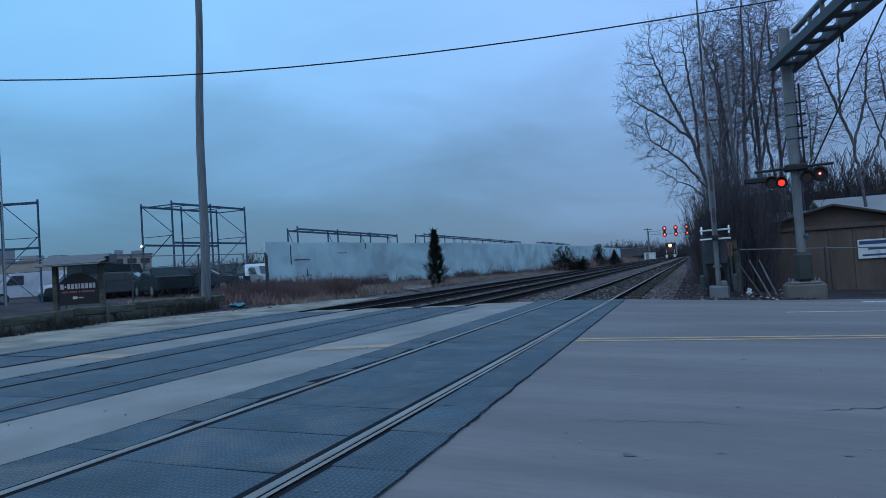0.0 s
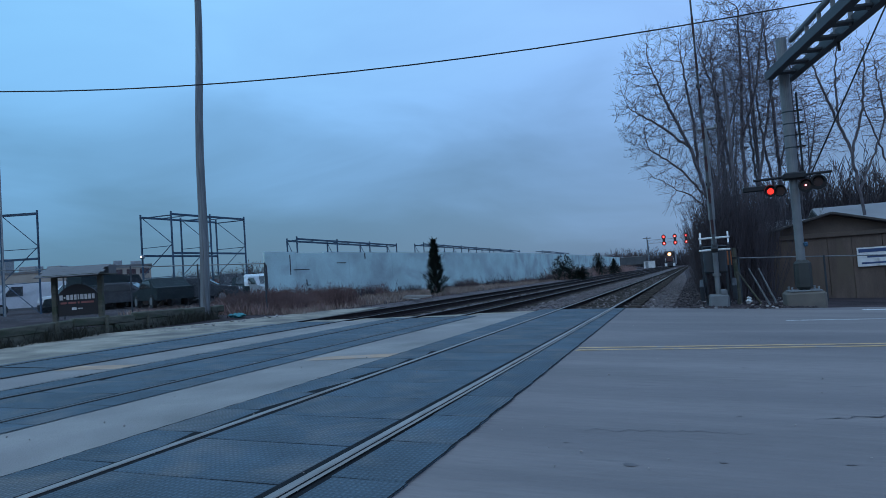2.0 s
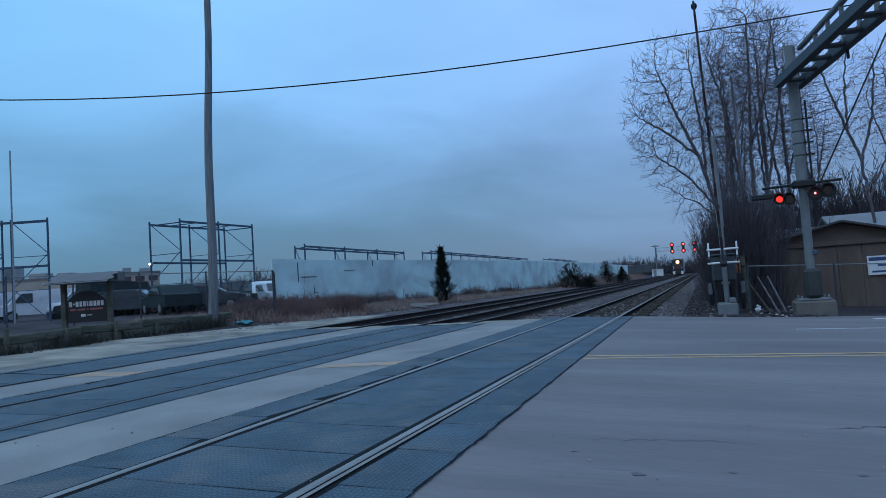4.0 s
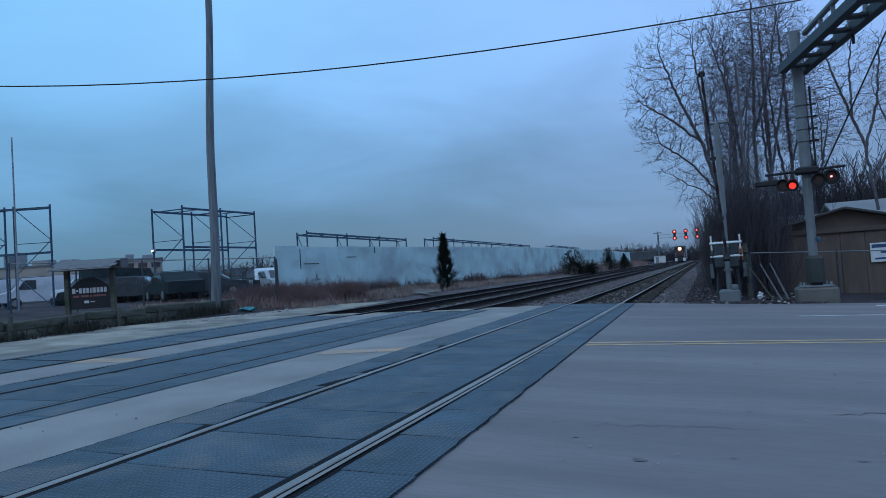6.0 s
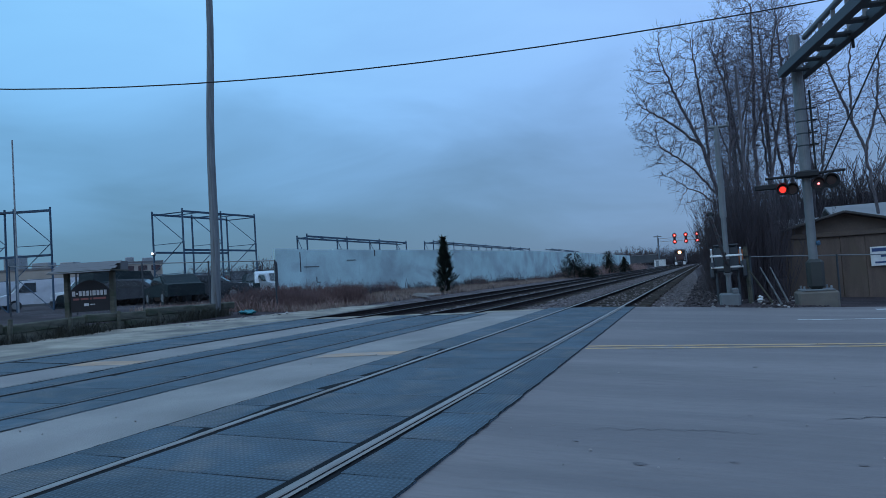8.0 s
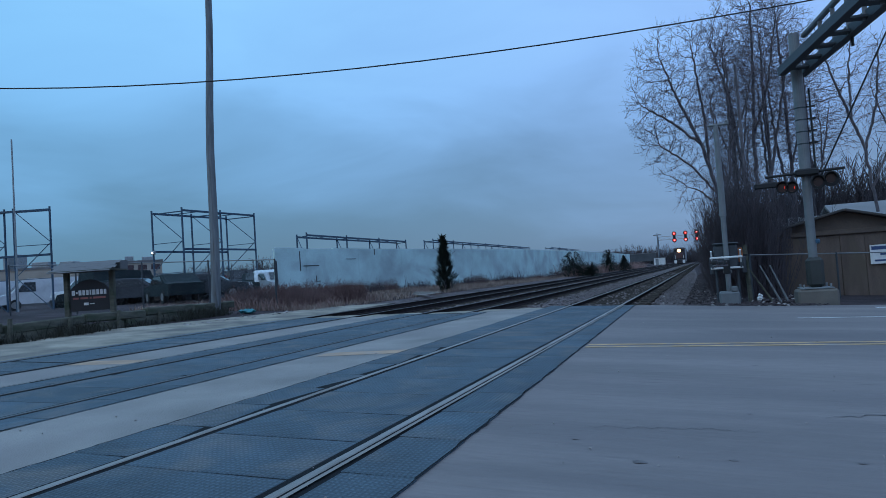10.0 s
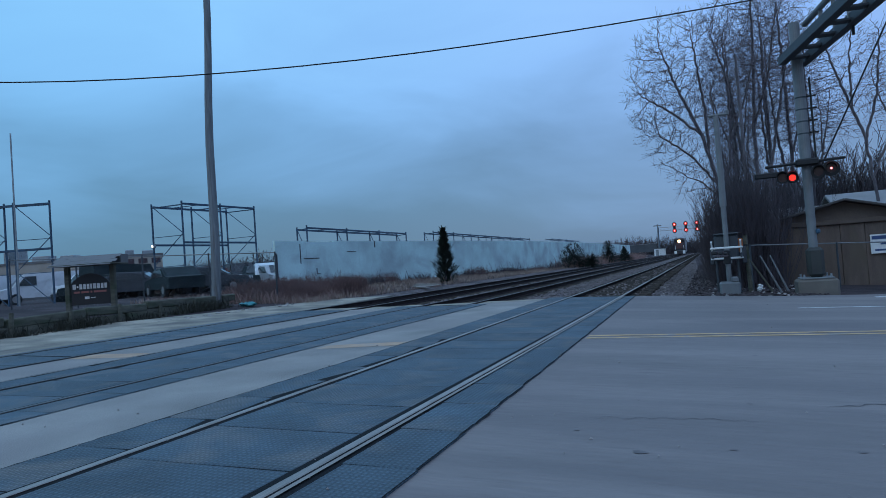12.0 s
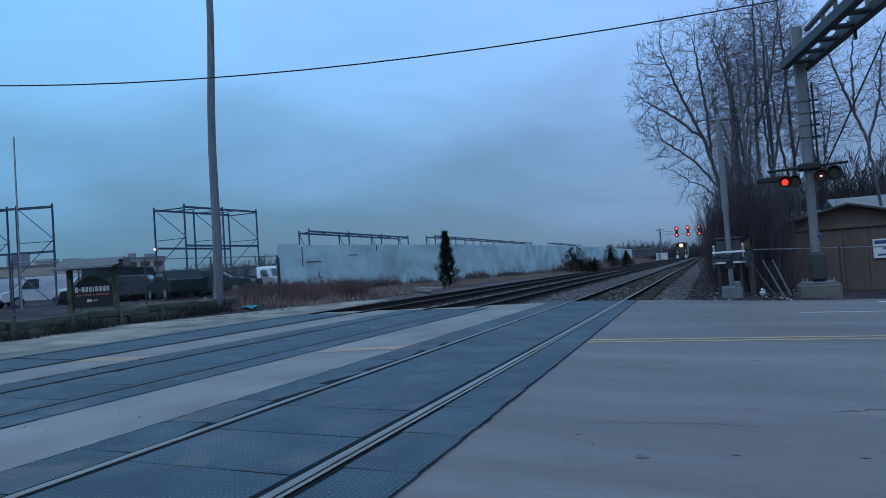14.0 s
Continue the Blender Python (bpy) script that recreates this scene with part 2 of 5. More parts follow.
class Shape:
    """Collects vertices and faces."""

    def __init__(self):
        self.v, self.f = [], []

    def add(self, verts, faces):
        o = len(self.v)
        self.v += [tuple(p) for p in verts]
        self.f += [tuple(i + o for i in f) for f in faces]
        return self

    def box(self, lo, hi, m=None, bev=0.0):
        x0, y0, z0 = lo
        x1, y1, z1 = hi
        if bev > 0:
            b = min(bev, (x1 - x0) * 0.45, (y1 - y0) * 0.45, (z1 - z0) * 0.45)
            ring = []
            for z, k in ((z0, b), (z0 + b, 0), (z1 - b, 0), (z1, b)):
                ring.append([(x0 + k + (b if not k else 0), y0 + k, z), (x1 - k - (b if not k else 0), y0 + k, z), (x1 - k, y0 + k + (b if not k else 0), z), (x1 - k, y1 - k - (b if not k else 0), z),
                             (x1 - k - (b if not k else 0), y1 - k, z), (x0 + k + (b if not k else 0), y1 - k, z), (x0 + k, y1 - k - (b if not k else 0), z), (x0 + k, y0 + k + (b if not k else 0), z)])
            vs = [Vector(p) for r in ring for p in r]
            fs = [tuple(range(7, -1, -1)), tuple(range(24, 32))]
            for a in range(3):
                for i in range(8):
                    j = (i + 1) % 8
                    fs.append((a * 8 + i, a * 8 + j, a * 8 + 8 + j, a * 8 + 8 + i))
        else:
            vs = [Vector((x, y, z)) for z in (z0, z1) for x, y in ((x0, y0), (x1, y0), (x1, y1), (x0, y1))]
            fs = [(3, 2, 1, 0), (4, 5, 6, 7), (0, 1, 5, 4), (1, 2, 6, 5), (2, 3, 7, 6), (3, 0, 4, 7)]
        if m is not None:
            vs = [m @ p for p in vs]
        return self.add(vs, fs)

    def tube(self, a, b, r0, r1=None, n=8, caps=True):
        a, b = Vector(a), Vector(b)
        r1 = r0 if r1 is None else r1
        d = (b - a).normalized()
        s = d.orthogonal().normalized()
        t = d.cross(s)
        vs = []
        for p, r in ((a, r0), (b, r1)):
            for i in range(n):
                w = 2 * math.pi * (i + 0.5) / n
                vs.append(p + (s * math.cos(w) + t * math.sin(w)) * r)
        fs = [(i, (i + 1) % n, n + (i + 1) % n, n + i) for i in range(n)]
        if caps:
            fs += [tuple(range(n - 1, -1, -1)), tuple(range(n, 2 * n))]
        return self.add(vs, fs)

    def pipe(self, pts, radii, n=10):
        """One joined tube through points, with closed ends."""
        vs = []
        for i, p in enumerate(pts):
            d = (pts[min(i + 1, len(pts) - 1)] - pts[max(i - 1, 0)]).normalized()
            s = d.cross(Vector((0.3, 0.9, 0.2))).normalized()
            t = d.cross(s)
            vs += [p + (s * math.cos(6.2832 * k / n) + t * math.sin(6.2832 * k / n)) * radii[i] for k in range(n)]
        fs = [(j * n + k, j * n + (k + 1) % n, (j + 1) * n + (k + 1) % n, (j + 1) * n + k) for j in range(len(pts) - 1) for k in range(n)]
        fs += [tuple(range(n - 1, -1, -1)), tuple(range((len(pts) - 1) * n, len(pts) * n))]
        return self.add(vs, fs)

    def beam(self, a, b, w, h):
        """A square bar from a to b; w is its width sideways, h its height."""
        a, b = Vector(a), Vector(b)
        d = (b - a).normalized()
        up = Vector((0, 0, 1)) if abs(d.z) < 0.95 else Vector((0, 1, 0))
        s = d.cross(up).normalized()
        t = s.cross(d)
        vs = [p + s * (i * w / 2) + t * (j * h / 2) for p in (a, b) for i, j in ((-1, -1), (1, -1), (1, 1), (-1, 1))]
        return self.add(vs, [(3, 2, 1, 0), (4, 5, 6, 7), (0, 1, 5, 4), (1, 2, 6, 5), (2, 3, 7, 6), (3, 0, 4, 7)])

    def extrude(self, outline, depth, m=None):
        """A closed outline of (x, z) swept along y, centred."""
        n = len(outline)
        vs = [Vector((x, -depth / 2, z)) for x, z in outline] + [Vector((x, depth / 2, z)) for x, z in outline]
        fs = [tuple(range(n)), tuple(range(2 * n - 1, n - 1, -1))] + [((i + 1) % n, i, n + i, n + (i + 1) % n) for i in range(n)]
        if m is not None:
            vs = [m @ p for p in vs]
        return self.add(vs, fs)

    def blob(self, c, r, rnd, squash=0.7):
        """A rough stone: a distorted octahedron with a cut ring."""
        c = Vector(c)
        vs = [c + Vector((0, 0, r * squash)), c - Vector((0, 0, r * squash))]
        for i in range(5):
            w = i * 1.2566 + rnd.random() * 0.5
            k = r * rnd.uniform(0.7, 1.15)
            vs.append(c + Vector((math.cos(w) * k, math.sin(w) * k, rnd.uniform(-0.3, 0.3) * r)))
        fs = []
        for i in range(5):
            a, b = 2 + i, 2 + (i + 1) % 5
            fs += [(0, a, b), (1, b, a)]
        return self.add(vs, fs)

    def data(self, name, material, smooth=False):
        me = bpy.data.meshes.new(name)
        me.from_pydata(self.v, [], self.f)
        me.materials.append(material)
        if smooth:
            me.polygons.foreach_set("use_smooth", [True] * len(me.polygons))
        me.update()
        return me


def part(name, shape, material, parent=None, label="", smooth=False):
    ob = new(name, shape.data(name, material, smooth) if isinstance(shape, Shape) else shape)
    ob.parent = parent
    if label:
        tagged(ob, label)
    return ob


def thing(name, x, y, z, label, category, group="", kind="", turn=0):
    ob = new(name)
    ob.empty_display_size = 0.2
    ob.matrix_basis = pose(x, y, z, 0, 0, turn)
    return tagged(ob, label, category, group, kind)


def text(name, words, size, m, material, parent=None, depth=0.004):
    cu = bpy.data.curves.new(name, "FONT")
    cu.body, cu.size, cu.extrude = words, size, depth
    cu.align_x, cu.align_y = "CENTER", "CENTER"
    tmp = bpy.data.objects.new(name, cu)
    me = bpy.data.meshes.new_from_object(tmp)
    bpy.data.objects.remove(tmp)
    me.materials.clear()
    me.materials.append(material)
    ob = new(name, me)
    ob.parent = parent
    ob.matrix_basis = m
    return ob


def bend(y):
    """Sideways drift of the straight tracks, which run a degree off the y axis."""
    return 0.018 * (y - 8)


def far_edge(x):
    """The far edge of the pavement."""
    return float(np.interp(x, (-60, -20, -15.2, -14.2, -13.6, -13.2, -12, -1.65, 2.0, 4.9, 40, 200), (-60, -8, 5, 9.4, 12.5, 15.5, 16.9, 20.4, 20.2, 20.9, 30.5, 75)))


# ---- ground, road and tracks ----
def ground_sheet():
    xs = [-900, -500, -250, -120, -70, -40, -30, -25, -20.5, -16, -13.3, -12.9, -9, -2, -0.1, 0.3, 3, 8, 14, 20, 40, 90, 200, 500, 900]
    ys = [-300, -100, -40, -10, 5, 15, 20, 25, 32, 40, 60, 90, 150, 300, 700, 1600]
    s = Shape()
    vs = [(x, y, zg(x) - (0.40 if -13 < x < 0 and y < 400 else 0.06)) for y in ys for x in xs]
    n = len(xs)
    fs = [(j * n + i, j * n + i + 1, (j + 1) * n + i + 1, (j + 1) * n + i) for j in range(len(ys) - 1) for i in range(n - 1)]
    s.add(vs, fs)
    tagged(part("ground", s, SOIL), "dry bare winter soil beside the tracks", "ground", kind="structure")


def sheet(name, x0, x1, y_lo, y_hi, dz, material, step=0.5, rows=6, thick=0.05):
    """A slab that follows the slope between two borders, with its edges closed."""
    s = Shape()
    n = max(2, int(round((x1 - x0) / step)) + 1)
    xs = np.linspace(x0, x1, n)
    vs, fs = [], []
    for x in xs:
        a, b = y_lo(x), y_hi(x)
        for k in range(rows + 1):
            vs.append((x, a + (b - a) * k / rows, zg(x) + dz))
    w = rows + 1
    for i in range(n - 1):
        for k in range(rows):
            fs.append((i * w + k, (i + 1) * w + k, (i + 1) * w + k + 1, i * w + k + 1))
    o = len(vs)
    for i in range(n):
        x, y, z = vs[i * w + rows]
        vs.append((x, y, z - thick))
    for i in range(n - 1):
        fs.append((i * w + rows, (i + 1) * w + rows, o + i + 1, o + i))
    s.add(vs, fs)
    return part(name, s, material)


ground_sheet()
road = sheet("road", -30, 60, lambda x: -40, far_edge, 0.0, CONCRETE, 0.5, 14)
tagged(road, "worn pale concrete road sloping over the crossing", "road", kind="structure")
shoulder = sheet("shoulder", -19, 14, lambda x: far_edge(x) - 0.02, lambda x: far_edge(x) + float(np.interp(x, (-19, -14, -11.6, -11.4, -6, -4.6, -3.8, 14), (6, 7.5, 9.0, 1.4, 1.3, 1.0, 0.25, 0.2))) + 0.3 * noise.noise((x * 1.4, 0, 0)), -0.025, SHOULDER, 0.4, 5)
tagged(shoulder, "pale gravel shoulder along the pavement edge", "shoulder", kind="structure")

TRACKS = ((-3.00, 0.0, 20.2), (-7.12, 1.0, 18.6), (-10.40, 2.0, 17.4))  # centre, first and last panel
RAIL_HALF = 0.752


def rail_shape(xc, y0, y1, inset):
    """A flat-bottomed rail swept along the track."""
    prof = ((-0.075, -0.17), (0.075, -0.17), (0.075, -0.155), (0.012, -0.13), (0.012, -0.04), (0.036, -0.03), (0.036, -0.006), (0.028, 0.0), (-0.028, 0.0), (-0.036, -0.006), (-0.036, -0.03), (-0.012, -0.04), (-0.012, -0.13), (-0.075, -0.155))
    ys = [y for y in (-30, -10, 0, 10, 20, 40, 60, 80, 100, 120, 140, 160, 180, 200, 220, 240, 260, 290, 320) if y0 <= y <= y1]
    side, top = Shape(), Shape()
    n = len(prof)
    vs, fs, fs2 = [], [], []
    for y in ys:
        x = xc + bend(y)
        for px, pz in prof:
            vs.append((x + px, y, zg(xc) + inset + pz))
    for j in range(len(ys) - 1):
        for i in range(n):
            k = (i + 1) % n
            q = (j * n + k, j * n + i, (j + 1) * n + i, (j + 1) * n + k)
            (fs2 if i in (6, 7, 8) else fs).append(q)
    side.add(vs, fs)
    top.add(vs, fs2)
    return side, top


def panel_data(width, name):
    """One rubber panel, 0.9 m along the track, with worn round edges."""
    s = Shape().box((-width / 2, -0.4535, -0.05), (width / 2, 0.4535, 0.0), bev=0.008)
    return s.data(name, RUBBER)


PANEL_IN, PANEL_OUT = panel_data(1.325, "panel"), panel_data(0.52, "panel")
for centre, p0, p1 in TRACKS:
    tr = thing("railway_track", centre, 0, 0, "straight railway track with dark rails set in rubber crossing panels", "track", "tracks", kind="structure")
    for sgn in (-1, 1):
        xr = sgn * RAIL_HALF
        side, top = rail_shape(centre + xr, -30, 320, 0.016)
        rl = part("rail", side, RAIL_RUST, None)
        rl.parent, rl.matrix_parent_inverse = tr, tr.matrix_basis.inverted()
        part("rail_head", top, RAIL_TOP if centre > -4 else RAIL_DULL, rl, "rail head worn by wheels")
    slope = math.degrees(math.atan((zg(centre + 0.6) - zg(centre - 0.6)) / 1.2))
    paved = centre > -9  # the far track lies in plain asphalt
    wide = RAIL_HALF + (0.585 if paved else 0.11)
    up = 0.006 if paved else 0.008
    # flush black sheet: the shade of the deep flangeways is put into its colour
    gap = Shape()
    rows = [(yy, bend(yy)) for yy in np.linspace(p0 - 20, p1, 12)]
    gap.add([(q + (0 if q > 0 and centre > -4 else d), yy, zg(centre + q) + up) for yy, d in rows for q in np.linspace(-wide, wide, 15)], [(15 * i + k, 15 * i + k + 1, 15 * i + k + 16, 15 * i + k + 15) for i in range(11) for k in range(14)])
    part("flangeway", gap, JOINT_AND_SHADE, tr, "flush black sheet standing for shade in the joints and flangeways")
    for sgn in (-1, 1) if paved else ():
        joint, rj = Shape(), random.Random(int(centre * 10) + sgn)
        vs, yj = [], p0 - 8.0
        while yj < p1 + 0.4:
            xe = centre + sgn * (RAIL_HALF + 0.588) + rj.uniform(-0.008, 0.008)
            wj = rj.uniform(0.004, 0.013)
            d = bend(yj) * (0.0 if sgn > 0 and centre > -4 else 1)
            vs += [(xe - wj - centre + d, yj, zg(xe) + 0.0145), (xe + wj - centre + d, yj, zg(xe) + 0.0145)]
            yj += rj.uniform(0.05, 0.14)
        joint.add(vs, [(2 * q, 2 * q + 1, 2 * q + 3, 2 * q + 2) for q in range(len(vs) // 2 - 1)])
        part("edge_joint", joint, JOINT_AND_SHADE, tr, "ragged dark joint along the panels")
    if centre > -4:
        filler = Shape()
        rows = [(RAIL_HALF + 0.088 + bend(yy) * 0.99, yy) for yy in np.linspace(p0 - 6, p1, 20)]
        filler.add([(x + q, yy, zg(centre + RAIL_HALF) + 0.017) for x, yy in rows for q in (-0.019, 0.019)], [(2 * i, 2 * i + 1, 2 * i + 3, 2 * i + 2) for i in range(19)])
        part("filler_strip", filler, LIGHT_SLAB, tr, "pale worn filler strip beside the rail")
    k = 0
    y = p0 - 6
    while y < p1:
        for dx, data in ((0.0, PANEL_IN), (-RAIL_HALF - 0.33, PANEL_OUT), (RAIL_HALF + 0.33, PANEL_OUT)):
            if dx and not paved:
                continue
            off = 0.2 if dx else 0.0
            pn = part("panel", data, None, tr)
            d = bend(y + off) * (0.0 if dx > 0 and centre > -4 else 1)
            pn.matrix_basis = pose(dx + d, y + off, zg(centre + dx) + 0.011 + 0.002 * math.sin(k * 12.9), 0.15 * math.sin(k * 7.3), -slope, -1.0 + 0.25 * math.sin(k * 3.1))
        y += 0.914
        k += 1


# ---- ballast, ties and stones beyond the road ----
def ballast_bed():
    s = Shape()
    xs = [-13.2, -12.6, -12.0, -11.0, -10.3, -9.5, -8.6, -7.6, -6.8, -6.0, -5.0, -4.4, -3.6, -2.97, -2.3, -1.5, -0.7, 0.2]
    ys = [20, 26, 34, 44, 58, 75, 100, 130, 170, 220, 300]
    vs, fs = [], []
    for j, y in enumerate(ys):
        for x in xs:
            yy = far_edge(x) - 0.05 if j == 0 else y
            edge = -0.125 if x in (xs[0], xs[-1]) else 0.0
            vs.append((x + bend(yy), yy, zg(x) - 0.19 - edge + 0.02 * noise.noise((x * 3, yy, 0))))
    n = len(xs)
    for j in range(len(ys) - 1):
        for i in range(n - 1):
            fs.append((j * n + i, j * n + i + 1, (j + 1) * n + i + 1, (j + 1) * n + i))
    s.add(vs, fs)
    return tagged(part("ballast_bed", s, BALLAST), "grey crushed stone ballast under the tracks", "ballast", kind="structure")


bed = ballast_bed()
rnd = random.Random(4)
tie_data = Shape().box((-1.3, -0.11, -0.12), (1.3, 0.11, 0.0), bev=0.015).data("tie", TIE)
far_ties = Shape()
for centre, p0, p1 in TRACKS:
    y = far_edge(centre) + 0.5
    slope = math.degrees(math.atan((zg(centre + 0.6) - zg(centre - 0.6)) / 1.2))
    while y < 190:
        m = pose(centre + bend(y) + rnd.uniform(-0.06, 0.06), y, zg(centre) - (0.10 if centre > -4 else 0.15) + rnd.uniform(-0.012, 0.008), 0, -slope, rnd.uniform(-1.2, 1.2))
        if y < 60:
            t = part("tie", tie_data, None, bed)
            t.matrix_basis = m
        else:
            far_ties.box((-1.3, -0.11, -0.12), (1.3, 0.11, 0.0), m)
        y += 0.53
for centre, p0, p1 in TRACKS:
    s = Shape()
    ys = [far_edge(centre) + 0.2, 26, 34, 44, 58, 75, 100, 130, 170, 220, 300]
    xs = (-1.25, -0.95, 0.0, 0.95, 1.25)
    vs = [(centre + x + bend(y), y, zg(centre + x) - ((0.125 if centre > -4 else 0.165) if abs(x) < 1 else 0.185)) for y in ys for x in xs]
    s.add(vs, [(j * 5 + i, j * 5 + i + 1, j * 5 + i + 6, j * 5 + i + 5) for j in range(len(ys) - 1) for i in range(4)])
    tagged(part("oiled_bed", s, OILED if centre > -4 else OILED_DARK), "oil-darkened ballast between the rails", "ballast", kind="structure")
tagged(part("far_ties", far_ties, TIE, bed), "dark wooden ties in the distance", kind="stuff")

stones = Shape()
for i in range(20000):
    x, y = rnd.uniform(-13.0, 0.2), 16.5 + 62 * rnd.random() ** 1.5
    if y < far_edge(x) + 0.15:
        continue
    near = min(abs(x - c - s * RAIL_HALF) for c, _, _ in TRACKS for s in (-1, 1))
    if near < 0.1:
        continue
    gauge = min(abs(x - c) for c, _, _ in TRACKS) < 1.0
    if (gauge and rnd.random() < 0.75) or (x < -5.0 and min(abs(x - c) for c, _, _ in TRACKS[1:]) < 1.2):
        continue
    stones.blob((x + bend(y), y, zg(x) - (0.115 if gauge else 0.175) + rnd.uniform(-0.01, 0.03)), rnd.uniform(0.025, 0.065), rnd)
tagged(part("ballast_stones", stones, STONE), "loose grey ballast stones between the rails", "stones", kind="stuff")

rubble = Shape()
for i in range(560):
    if i % 4 == 0:
        x = rnd.uniform(-1.2, 3.5)
        y = far_edge(x) + 0.5 + rnd.random() ** 1.5 * 9
    else:
        x = rnd.uniform(-13.7, -11.6)
        y = far_edge(x) + rnd.uniform(0.4, 8.5)
    r = 0.02 + 0.07 * rnd.random() ** 2
    rubble.blob((x, y, zg(x) - (0.05 if x > 0.3 or x < -13.2 else 0.17) + r * 0.4), r, rnd, 0.55)
dark_stones = Shape()
for i in range(7000):
    x, y = rnd.uniform(-0.6, 3.2), 20.5 + 45 * rnd.random() ** 1.7
    if y < far_edge(x) + 0.5:
        continue
    r = 0.015 + 0.045 * rnd.random() ** 1.6
    dark_stones.blob((x + bend(y), y, zg(x) - (0.05 if x > -0.1 else 0.09) + r * 0.3), r, rnd, 0.6)
tagged(part("verge_stones", dark_stones, DARK_STONE), "dark stones and cinders on the verge", "stones", kind="stuff")
tagged(part("pale_rubble", rubble, PALE_STONE), "scattered pale rubble and litter on the verge", "rubble", kind="stuff")


# ---- road markings, patches and cracks ----


def stripe(name, x0, x1, y_at0, width, material, label, dz=0.004, slope=None):
    sl = math.tan(radians(15)) if slope is None else slope
    s = Shape()
    n = max(2, int((x1 - x0) / 0.5) + 1)
    xs = np.linspace(x0, x1, n)
    vs = []
    for x in xs:
        yc = y_at0 + sl * x
        vs += [(x, yc - width / 2, zg(x) + dz), (x, yc + width / 2, zg(x) + dz)]
    s.add(vs, [(2 * i, 2 * i + 2, 2 * i + 3, 2 * i + 1) for i in range(n - 1)])
    return tagged(part(name, s, material), label, "road marking", kind="structure")


def strip_slab(name, x0, x1, y0, y1, material, label, dz=0.004):
    ob = sheet(name, x0, x1, lambda x: y0, lambda x: min(y1, far_edge(x) - 0.1), dz, material, 0.4, 6, 0.003)
    return tagged(ob, label, "pavement", kind="structure")


strip_slab("concrete_strip", -6.2, -4.15, -30, 40, LIGHT_SLAB, "pale concrete strip between the tracks")
strip_slab("concrete_strip", -9.6, -8.25, -30, 40, LIGHT_SLAB, "pale concrete strip between the tracks")
strip_slab("concrete_strip", -14.2, -11.42, -30, 40, SHOULDER, "pale dusty pavement edge")
strip_slab("asphalt_strip", -11.40, -9.62, -30, 40, PATCH, "dark patched asphalt round the far track")
stripe("yellow_line", -1.62, 40, 10.86, 0.13, YELLOW, "worn double yellow centre line on concrete", slope=0.285)
stripe("yellow_line", -1.62, 40, 11.16, 0.13, YELLOW, "worn double yellow centre line on concrete", slope=0.285)
stripe("yellow_line", -5.6, -4.35, 10.9, 0.45, FADED, "faded yellow centre line between the tracks", 0.008)
stripe("yellow_line", -9.5, -8.5, 10.9, 0.5, FADED, "faded yellow centre line between the tracks", 0.008)
stripe("white_line", 2.0, 40, 15.58, 0.12, WHITE_LINE, "worn white lane line on concrete", slope=0.31)
stripe("white_line", 4.2, 40, 18.6, 0.30, WHITE_LINE, "worn white edge line on concrete")


def crack(x0, y0, x1, y1, w, seed):
    r = random.Random(seed)
    s, vs, n = Shape(), [], 26
    for i in range(n + 1):
        k = i / n
        x, y = x0 + (x1 - x0) * k, y0 + (y1 - y0) * k + r.uniform(-0.05, 0.05)
        ww = w * r.uniform(0.3, 1.0) * min(1, 6 * k + 0.2, 6 * (1 - k) + 0.2)
        vs += [(x, y - ww, zg(x) + 0.005), (x, y + ww, zg(x) + 0.005)]
    s.add(vs, [(2 * i, 2 * i + 2, 2 * i + 3, 2 * i + 1) for i in range(n)])
    tagged(part("crack", s, CRACK), "dark tarred crack in the concrete road", "crack", "road cracks", kind="structure")


crack(0.9, 6.2, 2.6, 7.0, 0.014, 1)
crack(2.6, 7.0, 6.0, 7.6, 0.014, 2)
crack(-0.9, 5.4, 0.4, 5.6, 0.006, 4)


def road_spot(x, y, r, seed):
    """A dark oily spot soaked into the concrete."""
    q = random.Random(seed)
    pts = [(x + math.cos(w * 0.524) * r * q.uniform(0.6, 1.3), y + math.sin(w * 0.524) * r * q.uniform(0.5, 1.0), 0) for w in range(12)]
    s = Shape().add([(a, b, zg(a) + 0.004) for a, b, _ in pts], [tuple(range(12))])
    tagged(part("road_spot", s, SPOT), "small dark oily spot on the concrete road", "stain", "road spots", kind="structure")


SPOT = mat("oil_spot", (0.145, 0.125, 0.122), 0.7, 0.3, 8, 0.3, 60)
for i, (x, y, r) in enumerate(((-0.42, 4.55, 0.06), (0.15, 4.75, 0.035), (0.9, 4.9, 0.04), (0.35, 6.2, 0.03), (1.2, 5.2, 0.03), (2.0, 5.6, 0.05), (-0.9, 5.0, 0.03), (0.6, 9.0, 0.05), (1.5, 4.6, 0.04), (2.6, 8.5, 0.05))):
    road_spot(x, y, r * 0.75, i)
chips = Shape()
rc = random.Random(77)
for i in range(200):
    x, y = rc.uniform(-8, 4), 3.2 + 14 * rc.random() ** 1.3
    chips.blob((x, y, zg(x) + 0.014), 0.005 + 0.012 * rc.random() ** 2, rc, 0.7)
tagged(part("grit", chips, PALE_STONE), "loose grit and small stones on the road", "grit", kind="stuff")


